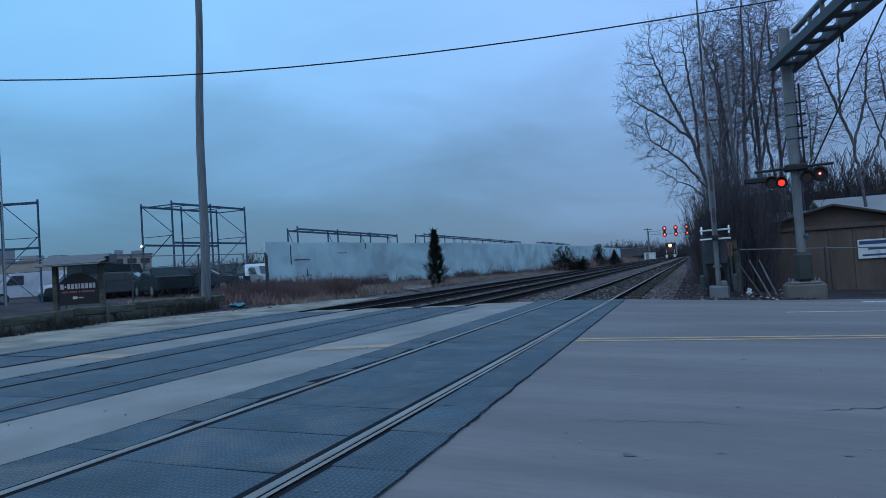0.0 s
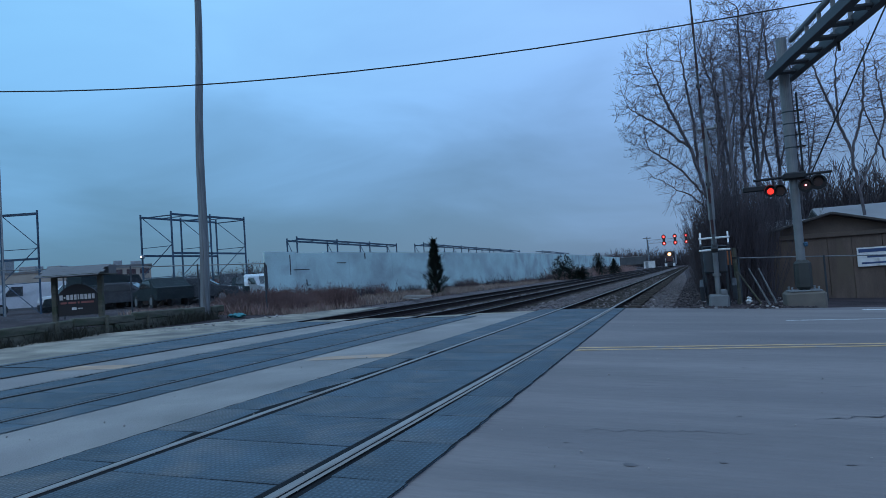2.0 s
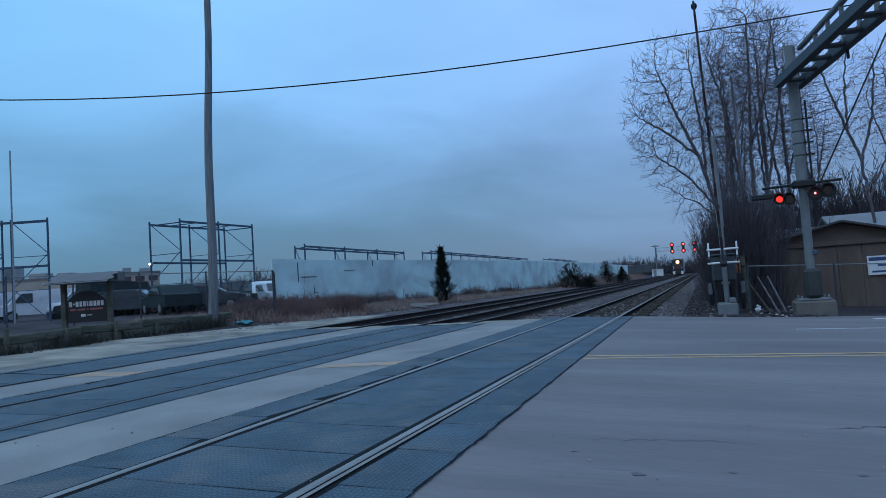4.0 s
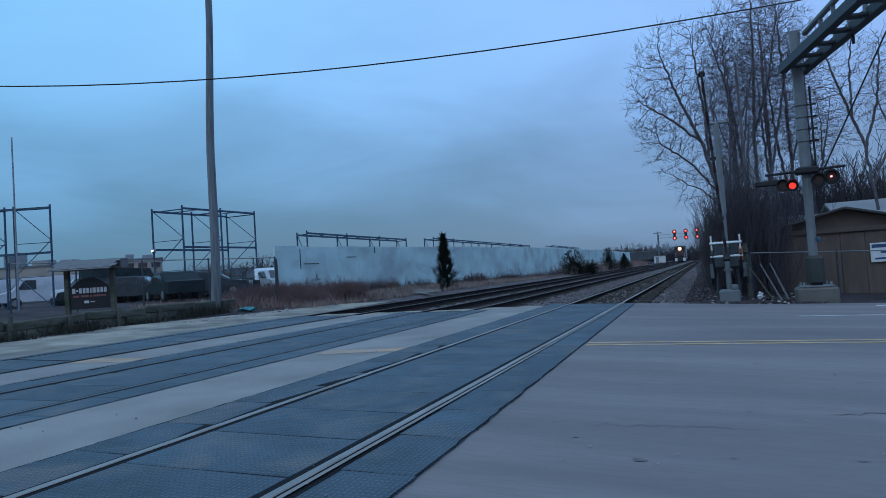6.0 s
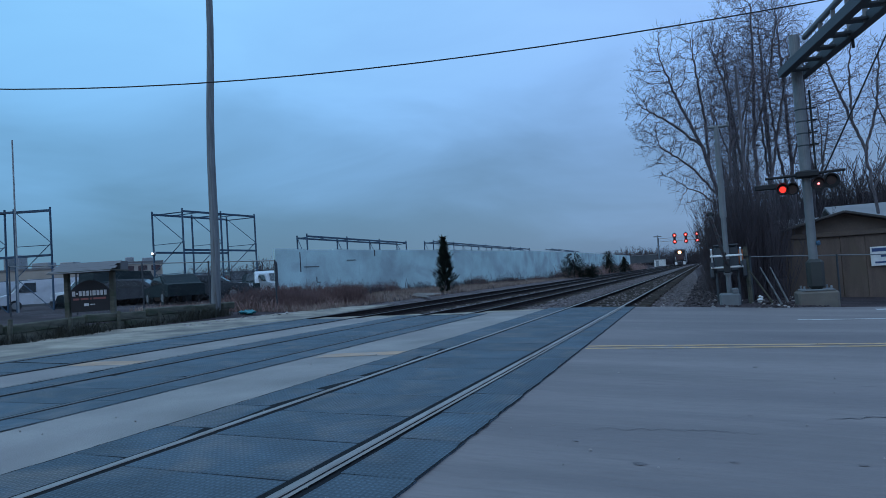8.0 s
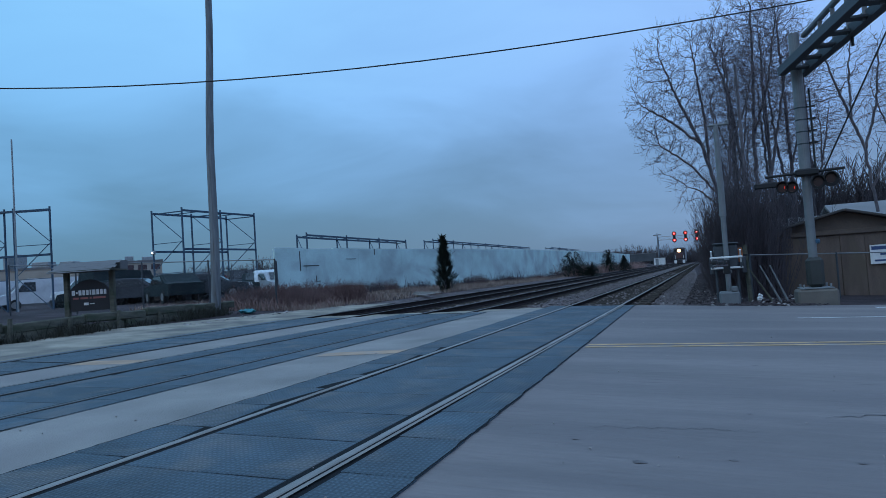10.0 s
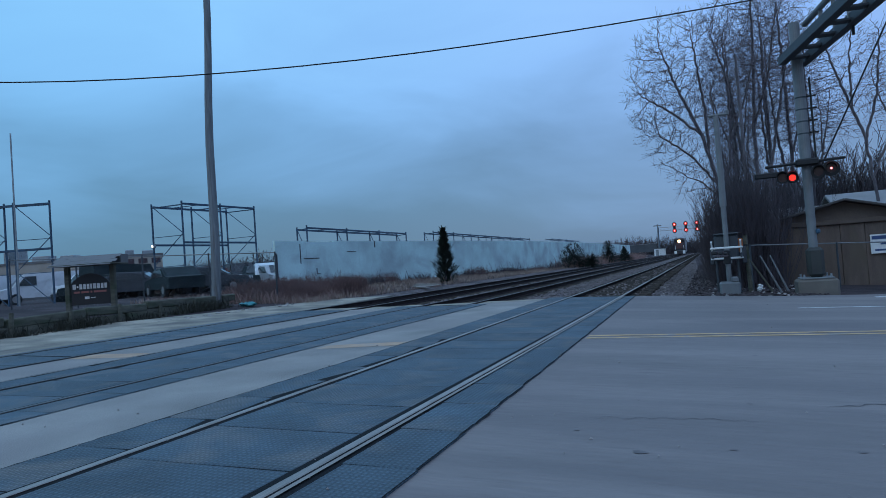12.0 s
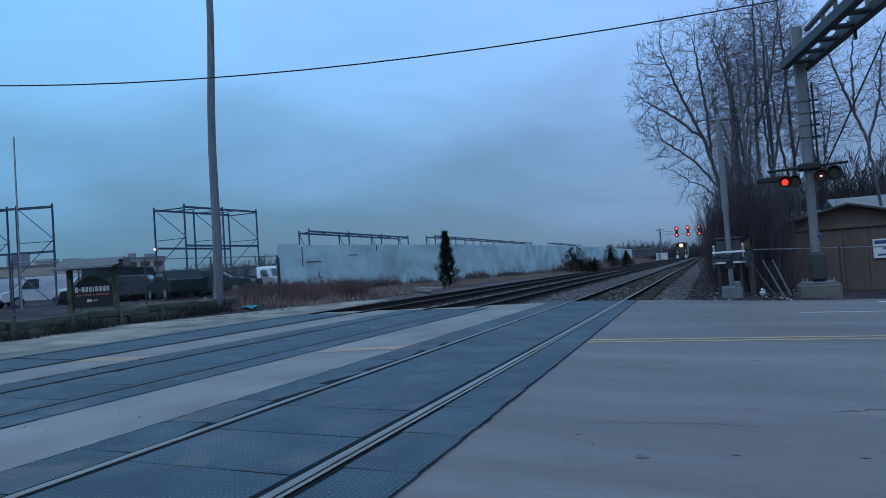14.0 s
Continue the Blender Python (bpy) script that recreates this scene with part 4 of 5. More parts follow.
def timber_barrier():
    t = thing("timber_barrier", -14.5, 10.6, zg(-14.5) - 0.05, "low barrier of stacked mossy old timbers by the road", "barrier")
    r = random.Random(5)
    n = 6
    for row in range(2):
        for i in range(n):
            y0 = -5.5 + i * 2.42 + (0.9 if row % 2 else 0)
            L = 2.38
            dx = lambda y: -0.13 * y
            tilt = r.uniform(-1.6, 1.6)
            sh = Shape().box((-0.10, -L / 2, -0.115), (0.10, L / 2, 0.115), bev=0.03)
            b = part("timber", sh, OLD_WOOD, t)
            yy = y0 + L / 2
            b.matrix_basis = pose(dx(yy) + r.uniform(-0.03, 0.03), yy, zg(-14.5 + dx(yy)) - zg(-14.5) + 0.12 + row * 0.22 + r.uniform(-0.03, 0.03), tilt, r.uniform(-4, 4), 7.4 + r.uniform(-1, 1))
    for i in range(9):
        y = -5 + i * 1.75
        b = part("stake", Shape().tube((0, 0, -0.1), (0.02, 0.03, r.uniform(0.35, 0.62)), 0.06, 0.05, 7), OLD_WOOD, t)
        b.matrix_basis = pose(-0.13 * y + 0.16, y, zg(-14.5 - 0.13 * y) - zg(-14.5))


timber_barrier()


def sign_kiosk():
    t = thing("sign_kiosk", -19.2, 17.45, zg(-19.2) - 0.05, "black roadside business sign under a small weathered board roof", "sign", turn=20)
    z0 = 0.0
    for x in (-0.77, 0.77):
        part("post", Shape().box((x - 0.08, -0.08, z0 - 0.1), (x + 0.08, 0.08, 1.62), bev=0.015), OLD_WOOD, t)
    roof = part("roof", Shape().box((-1.04, -0.62, 1.60), (1.04, 0.62, 1.64)), OLD_WOOD, t, "weathered grey board roof")
    r = random.Random(9)
    for row in range(4):
        for i in range(8):
            x0 = -1.07 + i * 0.262
            sh = Shape().box((0, -0.20, 0), (0.255, 0.0, 0.025))
            b = part("roof_board", sh, ROOF_GREY, roof)
            b.matrix_basis = pose(x0 + (0.1 if row % 2 else 0), -0.48 + row * 0.17, 1.66 + row * 0.085 + r.uniform(0, 0.008), 26, 0, 0)
    part("roof_back", Shape().box((-1.04, 0.05, 1.64), (1.04, 0.6, 1.93)), ROOF_GREY, roof)
    outline = [(-0.66, 0.28), (0.66, 0.28), (0.66, 1.0)] + [(0.66 - 1.32 * k / 12, 1.0 + 0.34 * math.sin(math.pi * k / 12) ** 0.8) for k in range(1, 12)] + [(-0.66, 1.0)]
    board = part("sign_board", Shape().extrude(outline, 0.05), SIGN_BLACK, t, "black board with an arched top")
    glyphs = Shape()
    wds = (0.105, 0.05, 0.095, 0.085, 0.085, 0.05, 0.105, 0.09, 0.085, 0.085)
    x = -0.60
    for i, w in enumerate(wds):
        hgt = 0.06 if i == 1 else 0.17
        zc = 0.90
        glyphs.box((x, -0.036, zc - hgt / 2), (x + w, -0.026, zc + hgt / 2))
        x += w + 0.037
    part("lettering_bar", glyphs, SIGN_WHITE, board, "row of plain pale bars for the sign's name")
    g2 = Shape()
    x = -0.57
    for w in (0.2, 0.26, 0.06, 0.42):
        g2.box((x, -0.036, 0.68), (x + w, -0.026, 0.745))
        x += w + 0.055
    part("lettering_bar", g2, SIGN_RED, board, "row of dull red bars for small writing")
    g3 = Shape().box((-0.2, -0.036, 0.47), (-0.05, -0.026, 0.56)).box((0.0, -0.036, 0.50), (0.16, -0.026, 0.53))
    part("emblem", g3, SIGN_WHITE, board)


sign_kiosk()


def chain_fence(x0, y0, x1, y1, h, label, posts, group, netted=True):
    """Chain-link fence: posts, rail and a coarse wire net."""
    z0 = min(zg(x0), zg(x1)) - 0.06
    t = thing("chain_link_fence", x0, y0, z0, label, "fence", group, turn=math.degrees(math.atan2(y1 - y0, x1 - x0)))
    L = math.hypot(x1 - x0, y1 - y0)
    def base(s):
        return zg(x0 + (x1 - x0) * s / L) - 0.06 - z0
    for i in range(posts):
        s = L * i / (posts - 1)
        part("post", Shape().tube((s, 0, base(s) - 0.1), (s, 0, base(s) + h), 0.03, None, 8), DARK_STEEL, t)
    rail = Shape()
    for i in range(posts - 1):
        a, b = L * i / (posts - 1), L * (i + 1) / (posts - 1)
        rail.tube((a, 0, base(a) + h - 0.04), (b, 0, base(b) + h - 0.04), 0.02, None, 6, False)
    part("top_rail", rail, GREY_PAINT, t)
    if not netted:
        return
    net = Shape()
    n = int(L / 0.16)
    for i in range(-int(h / 0.16), n):
        for sg in (1, -1):
            a = i * 0.16
            s0, s1 = (a, a + h) if sg > 0 else (a + h, a)
            lo, hi = max(0, min(s0, s1)), min(L, max(s0, s1))
            if hi <= lo:
                continue
            f = lambda s: base(s) + (s - s0) / (s1 - s0) * h
            net.tube((lo, 0, f(lo)), (hi, 0, f(hi)), 0.0011, None, 3, False)
    part("wire_net", net, GALV, t, "thin wire net")


chain_fence(-24.5, 18.6, -15.0, 22.15, 1.95, "grey chain-link fence round the salvage yard", 5, "yard fences")
chain_fence(-15.0, 22.15, -20.6, 30.6, 1.95, "grey chain-link fence round the salvage yard", 4, "yard fences")


def pallet_rack(x, y, u, v, bays, h, levels, label, braces=True, mid=True):
    """Steel rack: upright frames with diagonals, joined by beams. u: one bay, v: the frame's depth."""
    t = thing("pallet_rack", x, y, zg(x) - 0.06, label, "rack", "steel racks")
    u, v = Vector((*u, 0)), Vector((*v, 0))
    for i in range(bays + 1):
        f = part("upright_frame", Shape().beam(u * i + Vector((0, 0, h - 0.1)), u * i + v + Vector((0, 0, h - 0.1)), 0.05, 0.05), RACK_BLUE, t)
        for q in (u * i, u * i + v):
            part("post", Shape().box((q.x - 0.038, q.y - 0.038, -0.1), (q.x + 0.038, q.y + 0.038, h + 0.12)), RACK_BLUE, f)
        if braces:
            br = Shape()
            n = max(2, int(h / 1.4))
            for k in range(n):
                za, zb = h * k / n, h * (k + 1) / n
                a, b = (u * i, u * i + v) if k % 2 else (u * i + v, u * i)
                br.beam(a + Vector((0, 0, za)), b + Vector((0, 0, zb)), 0.035, 0.035)
                br.beam(u * i + Vector((0, 0, zb - 0.12)), u * i + v + Vector((0, 0, zb - 0.12)), 0.035, 0.035)
            part("brace", br, RACK_BLUE, f)
    for z in levels:
        for q in (Vector(), v):
            for i in range(bays):
                part("beam", Shape().beam(u * i + q + Vector((0, 0, z)), u * (i + 1) + q + Vector((0, 0, z)), 0.05, 0.12), RACK_BLUE, t)
    top = levels[0]
    for i in range(bays):
        if mid:
            part("crossbar", Shape().beam(u * (i + 0.5) + Vector((0, 0, top + 0.02)), u * (i + 0.5) + v + Vector((0, 0, top + 0.02)), 0.05, 0.05), RACK_BLUE, t)
    return t


pallet_rack(-29.64, 31.53, (0.285, 3.04), (2.25, -0.05), 2, 5.25, (5.2, 2.95), "tall empty blue-grey steel pallet rack in the yard")
pallet_rack(-34.44, 26.54, (-2.4, -0.8), (1.85, 0.69), 2, 5.5, (5.45, 3.0), "tall empty blue-grey steel pallet rack in the yard")
for x, y, n, L, h in ((-23.2, 38.0, 3, 5.5, 3.75), (-23.6, 61.8, 7, 6.2, 4.05), (-23.5, 121, 4, 8.0, 4.3)):
    pallet_rack(x, y, (-0.04 * L / 4.2, L), (-1.3, 0.9), n, h, (h - 0.05, h - 1.6), "row of empty steel racks rising behind the painted wall", True)
mast = thing("yard_mast", -33.34, 25.76, zg(-33) - 0.06, "thin grey steel mast in the yard", "mast")
part("shaft", Shape().tube((0, 0, -0.1), (0, 0, 9.15), 0.05, 0.04, 8), GALV, mast)
yl = thing("yard_lamp", -29.75, 31.42, 3.72, "small bright yard lamp on the rack post", "lamp")
part("housing", Shape().box((0.05, -0.05, -0.05), (0.27, 0.14, 0.15), bev=0.03), GALV, yl)
part("lens", Shape().box((0.11, -0.075, 0.0), (0.21, -0.052, 0.10), bev=0.01), YARD_LAMP, yl, "glowing white lamp glass")


# painted wall in panels, one top level
def painted_wall():
    t = thing("painted_wall", 0, 0, 0, "long pale blue-grey painted wall, stained and patched", "wall", kind="structure")
    r = random.Random(2)
    y = 30.7
    while y < 150:
        L = 2.44 if y < 66 else 7.3
        x0, x1 = wall_x(y), wall_x(y + L)
        m = Matrix.Translation((x0, y, 0)) @ pose(0, 0, 0, 0, 0, math.degrees(math.atan2(L, x1 - x0)))
        D = math.hypot(L, x1 - x0)
        sh = Shape().box((0.002, -0.06, 0.45), (D - 0.002, 0.06, 3.36 + r.uniform(-0.03, 0.02)), m @ pose(0, r.uniform(-0.004, 0.004), 0))
        part("wall_panel", sh, PAINT_WALL, t)
        y += L
    patches = Shape()
    for s, z, w, h in ((1.9, 2.1, 0.05, 1.1), (2.2, 2.35, 1.3, 0.05), (3.2, 1.45, 0.06, 0.35), (3.2, 1.45, 0.35, 0.05), (3.4, 1.0, 0.08, 0.3), (9.0, 2.95, 0.08, 0.4), (6.1, 2.7, 0.9, 0.04)):
        y = 30.7 + s
        patches.beam((wall_x(y) + 0.06, y, z + h / 2), (wall_x(y + w) + 0.06, y + w, z + h / 2), 0.05, h)
    part("torn_seam", patches, DARK_WALL, t, "dark torn seams in the paint")


painted_wall()


def vehicle(name, x, y, turn, outline, width, glass, paint, label, wheels, wr=0.34, lamps=None, category="car"):
    """A parked vehicle: shaped body, glass areas, lights and four wheels; its nose points along +x."""
    t = thing(name, x, y, zg(x) - 0.06, label, category, "parked vehicles", turn=turn)
    body = Shape()
    n = len(outline)
    rings = ((-width / 2, 0.93), (-width / 2 + 0.12, 1.0), (width / 2 - 0.12, 1.0), (width / 2, 0.93))
    vs = []
    zc = 0.75
    for yy, k in rings:
        for px_, pz in outline:
            tuck = 0.10 * max(0, pz - 1.0) if abs(yy) > width / 2 - 0.05 else 0
            vs.append((px_ * (1 - (1 - k) * 0.35), yy - math.copysign(tuck, yy), zc + (pz - zc) * (k if pz > zc else 1)))
    fs = [tuple(range(n)), tuple(range(4 * n - 1, 3 * n - 1, -1))]
    for a in range(3):
        for i in range(n):
            j = (i + 1) % n
            fs.append((a * n + j, a * n + i, (a + 1) * n + i, (a + 1) * n + j))
    body.add(vs, fs)
    part("body", body, paint, t)
    for poly in glass:
        for sg in (-1, 1):
            s = Shape()
            k = len(poly)
            vv = [(a, sg * (width / 2 + 0.012 - 0.10 * max(0, b - 1.0)), b * 0.985) for a, b in poly]
            s.add(vv, [tuple(range(k)) if sg < 0 else tuple(range(k - 1, -1, -1))])
            part("side_window", s, GLASS, t)
    if lamps:
        fx, fz, ws = lamps
        for sg in (-1, 1):
            part("headlight", Shape().box((fx - 0.05, sg * (width / 2 - 0.28) - 0.14, fz - 0.08), (fx + 0.03, sg * (width / 2 - 0.28) + 0.14, fz + 0.08), bev=0.02), LAMP_GLASS, t, "clear headlight")
        (ax, az), (bx, bz) = ws
        w2 = width / 2 - 0.2
        d = Vector((bx - ax, 0, bz - az)).normalized()
        nrm = Vector((d.z, 0, -d.x)) * 0.02
        if nrm.x < 0:
            nrm = -nrm
        part("windscreen", Shape().add([Vector((ax, -w2, az)) + nrm, Vector((ax, w2, az)) + nrm, Vector((bx, w2 - 0.1, bz)) + nrm, Vector((bx, -w2 + 0.1, bz)) + nrm], [(0, 1, 2, 3)]), GLASS, t)
        part("bumper", Shape().box((fx - 0.08, -width / 2 + 0.05, 0.32), (fx + 0.1, width / 2 - 0.05, 0.52), bev=0.04), CAR_GREY, t)
    for wx in wheels:
        for sg in (-1, 1):
            yy = sg * (width / 2 - 0.06)
            w = part("wheel", Shape().tube((wx, yy - 0.11, wr - 0.02), (wx, yy + 0.11, wr - 0.02), wr, None, 18), TYRE, t)
            part("rim", Shape().tube((wx, yy + sg * 0.105, wr - 0.02), (wx, yy + sg * 0.12, wr - 0.02), wr * 0.6, None, 14), RIM, w)
    return t


VAN = [(-2.6, 0.4), (2.35, 0.4), (2.5, 0.6), (2.45, 0.95), (1.75, 1.15), (1.1, 1.9), (0.8, 2.02), (-2.5, 2.02), (-2.62, 1.2)]
VAN_GLASS = [[(0.35, 1.2), (1.45, 1.2), (0.98, 1.82), (0.35, 1.82)]]
SEDAN = [(-2.2, 0.35), (2.15, 0.35), (2.25, 0.55), (2.15, 0.78), (1.05, 0.92), (0.35, 1.38), (-0.9, 1.42), (-1.7, 0.98), (-2.25, 0.92)]
SEDAN_GLASS = [[(-1.3, 0.98), (0.85, 0.95), (0.3, 1.32), (-0.85, 1.34)]]
SUV = [(-2.2, 0.42), (2.15, 0.42), (2.25, 0.65), (2.15, 0.98), (1.05, 1.08), (0.45, 1.68), (-2.05, 1.72), (-2.22, 1.0)]
SUV_GLASS = [[(-1.95, 1.12), (0.8, 1.12), (0.4, 1.6), (-1.9, 1.62)]]
BOXY = [(-2.4, 0.4), (2.3, 0.4), (2.4, 0.6), (2.35, 1.0), (1.6, 1.2), (1.2, 2.0), (-2.35, 2.1), (-2.45, 1.0)]
vehicle("van", -40.9, 33.2, 238, VAN, 1.95, VAN_GLASS, CAR_WHITE, "white delivery van with dark side windows parked in the yard", (-1.6, 1.55), 0.36, (2.48, 0.82, ((1.75, 1.18), (1.12, 1.88))), "van")
vehicle("van", -44.6, 31.4, 258, VAN, 1.95, VAN_GLASS, CAR_WHITE, "white van parked behind the steel rack", (-1.6, 1.55), 0.36, (2.48, 0.82, ((1.75, 1.18), (1.12, 1.88))), "van")
vehicle("truck", -36.8, 33.4, 275, SUV, 1.9, SUV_GLASS, CAR_WHITE, "white pickup with headlights facing the road", (-1.4, 1.4), 0.36, (2.2, 0.85, ((1.05, 1.1), (0.47, 1.66))), "truck")
vehicle("van", -33.0, 32.6, 75, BOXY, 1.95, [[(0.5, 1.25), (1.4, 1.25), (1.1, 1.85), (0.5, 1.9)]], CAR_DARK, "dark green boxy van parked in the yard", (-1.5, 1.5), 0.36, (2.38, 0.85, ((1.6, 1.22), (1.22, 1.95))), "van")
YARD = ((-24.8, 27.6, 148, SEDAN, SEDAN_GLASS, CAR_DARK, "dark wrecked sedan in the salvage yard"), (-28.3, 28.8, 24, SEDAN, SEDAN_GLASS, CAR_GREY, "grey sedan wreck in the salvage yard"), (-34.5, 35.6, -45, SUV, SUV_GLASS, CAR_GREY, "dark grey wrecked wagon in the salvage yard"), (-38.6, 35.4, -45, SEDAN, SEDAN_GLASS, CAR_DARK, "dark wrecked sedan in the salvage yard"), (-42.5, 37.5, -30, SUV, SUV_GLASS, CAR_GREY, "dark grey wrecked wagon in the salvage yard"), (-31.6, 29.6, 205, SEDAN, SEDAN_GLASS, CAR_DARK, "dark wrecked sedan in the salvage yard"),
        (-30.2, 36.5, -50, SEDAN, SEDAN_GLASS, CAR_GREY, "grey sedan wreck in the salvage yard"), (-28.0, 37.5, -42, SUV, SUV_GLASS, CAR_GREY, "dark grey wrecked wagon in the salvage yard"), (-32.5, 40.5, -60, SUV, SUV_GLASS, CAR_RED, "faded red wrecked wagon in the salvage yard"),
        (-29.5, 43.0, -45, SEDAN, SEDAN_GLASS, CAR_SILVER, "silver wrecked sedan in the salvage yard"), (-25.6, 35.8, -55, SEDAN, SEDAN_GLASS, CAR_DARK, "dark wrecked sedan in the salvage yard"), (-27.0, 46.0, -20, SUV, SUV_GLASS, CAR_RED, "faded red wrecked wagon in the salvage yard"),
        (-23.6, 39.5, -50, SUV, SUV_GLASS, CAR_GREY, "dark grey wrecked wagon in the salvage yard"), (-23.2, 34.4, -40, SEDAN, SEDAN_GLASS, CAR_SILVER, "silver wrecked sedan in the salvage yard"), (-36.0, 38.5, -40, SUV, SUV_GLASS, CAR_RED, "faded red wrecked wagon in the salvage yard"),
        (-38.5, 42.0, 20, SUV, SUV_GLASS, CAR_RED, "faded red wrecked wagon in the salvage yard"), (-27.6, 31.6, 60, SEDAN, SEDAN_GLASS, CAR_DARK, "dark wrecked sedan in the salvage yard"), (-25.0, 30.6, 30, SEDAN, SEDAN_GLASS, CAR_GREY, "grey sedan wreck in the salvage yard"))
for x, y, turn, o, g, p, lab in YARD:
    suv = o is SUV
    vehicle("car", x, y, turn, o, 1.75, g, p, lab, (-1.35, 1.35), 0.32, (2.2, 0.85 if suv else 0.68, ((1.05, 1.1), (0.47, 1.66)) if suv else ((1.05, 0.94), (0.37, 1.36))))
vehicle("camper", -25.2, 36.4, -52, [(-2.4, 0.4), (2.2, 0.4), (2.4, 0.7), (2.1, 1.05), (1.4, 1.38), (0.6, 1.52), (-0.8, 1.52), (-1.7, 1.36), (-2.3, 1.0), (-2.5, 0.7)], 1.8, [[(-1.2, 0.95), (0.8, 0.95), (0.7, 1.22), (-1.1, 1.22)]], CAR_WHITE, "white rounded camper trailer behind the fence", (-0.3,), 0.34, None, "camper")


rz = random.Random(61)
for i in range(34):
    k = rz.random()
    x, y = -37.5 + 13.5 * k + rz.uniform(-1.5, 1.5), 29.5 + rz.uniform(-1.0, 4.5) + 2.0 * (1 - k)
    w, h = rz.uniform(0.5, 1.3), rz.uniform(0.25, 0.8)
    pale = i % 4 == 0
    pn = thing("scrap_panel", x, y, zg(x) - 0.07, "pale torn body panel among the wrecks" if pale else "dark bent body panel among the wrecks", "scrap", "scrap panels", turn=rz.uniform(0, 360))
    prof = [(-w / 2, 0.0), (w / 2, 0.05), (w * 0.42, h * rz.uniform(0.6, 1.0)), (w * 0.1, h), (-w * 0.38, h * rz.uniform(0.5, 0.9))]
    sh = part("panel", Shape().extrude(prof, 0.06), CAR_WHITE if pale else (CAR_GREY if i % 3 else CAR_DARK), pn)
    sh.matrix_basis = pose(0, 0, 0.02, rz.uniform(-35, 35), 0, 0)


def far_building(name, x, y, turn, w, d, h, wallm, label, rows, cols, vents):
    t = thing(name, x, y, zg(x) - 0.1, label, "building", turn=turn)
    part("wall", Shape().box((0, 0, 0), (w, d, h)), wallm, t)
    # below the tan band the wall's dark colour stands for shaded doors
    if wallm is DARK_WALL:
        part("wall_band", Shape().box((-0.05, -0.08, h * 0.58), (w + 0.05, d, h + 0.02)), BEIGE, t, "tan upper wall band")
    part("roof", Shape().box((-0.2, -0.2, h), (w + 0.2, d + 0.2, h + 0.35)), ROOF_GREY, t, "flat grey roof with a raised edge")
    for i in range(rows):
        for j in range(cols):
            xx = w * (j + 0.5) / cols - 0.75
            z = h - 1.35 - 2.1 * i
            part("window", Shape().box((xx, -0.06, z), (xx + 1.5, 0.1, z + 0.9), bev=0.03), WINDOW_DARK, t)
            part("window_sill", Shape().box((xx - 0.1, -0.14, z - 0.1), (xx + 1.6, 0.0, z - 0.005)), BEIGE, t)
    for vx, vw, vh in vents:
        part("roof_unit", Shape().box((vx, 1.5, h + 0.35), (vx + vw, 4, h + 0.35 + vh), bev=0.08), GALV, t)
    return t


far_building("factory", -95.0, 93.5, 44, 6.5, 9, 6.5, BEIGE, "beige two-storey factory block with small dark windows", 2, 3, ((0.4, 1.4, 0.9), (3.2, 1.8, 0.7)))
far_building("warehouse", -129, 79.0, 20, 33, 14, 6.3, DARK_WALL, "long low warehouse, tan above, its shaded doors drawn as dark wall", 1, 5, ((11, 2.0, 1.0), (16, 0.9, 2.2), (18.2, 0.6, 2.6), (21, 3.0, 1.0), (26, 2.4, 0.8)))
bag = thing("plastic_bag", -14.75, 20.15, zg(-14.75) - 0.03, "crumpled teal plastic sheet lying on the verge", "litter")
bs = Shape()
rq = random.Random(3)
for i in range(9):
    bs.blob((rq.uniform(-0.3, 0.3), rq.uniform(-0.15, 0.15), 0.06), rq.uniform(0.08, 0.17), rq, 0.6)
part("sheet", bs, TEAL, bag)
plank = thing("plank_pile", -12.9, 31.5, zg(-12.9) - 0.02, "pale broken planks lying by the far track", "planks", turn=-35)
for i in range(3):
    b = part("plank", Shape().box((-0.9, -0.08, 0), (0.9, 0.08, 0.05), bev=0.01), PALE_STONE, plank)
    b.matrix_basis = pose(0.1 * i, 0.15 * i, 0.03 + 0.05 * i, 0, 2, 9 * i - 8)


# ---- crossing gate, cantilever and garage on the right ----
ORANGE = mat("weathered_orange_plate", (0.42, 0.14, 0.05), 0.7, 0.25, 4, 0.1, 40)
ARM_GREY = mat("dirty_arm_paint", (0.11, 0.115, 0.12), 0.6, 0.2, 3, 0, 40)
RED_STRIPE = mat("red_reflective_band", (0.075, 0.04, 0.042), 0.5, 0.15, 4, 0, 40)
TAN_PLY = mat("tan_plywood_siding", (0.14, 0.10, 0.08), 0.9, 0.25, 1.0, 0.2, 20, stretch=(3, 3, 0.6), stain=((0.12, 0.09, 0.065), 0.7, 0.5, 0.72), island=0.14)
GABLE_BROWN = mat("brown_gable_boards", (0.12, 0.088, 0.07), 0.9, 0.2, 1.5, 0.2, 20, stain=((0.09, 0.07, 0.055), 0.8, 0.5, 0.7))
SHINGLE = mat("dark_shingle", (0.07, 0.06, 0.055), 0.95, 0.3, 3, 0.4, 30)
PALE_ROOF = mat("pale_metal_roof", (0.27, 0.27, 0.27), 0.7, 0.12, 0.8, 0.1, 20, stain=((0.3, 0.28, 0.26), 0.6, 0.55, 0.75))
PAD = mat("concrete_pad", (0.16, 0.14, 0.12), 0.9, 0.2, 1.5, 0.3, 40, stain=((0.12, 0.11, 0.10), 1.0, 0.5, 0.7))
BLUE_SIGN = mat("blue_sign_print", (0.035, 0.07, 0.17), 0.5, 0.1, 4, 0, 40)
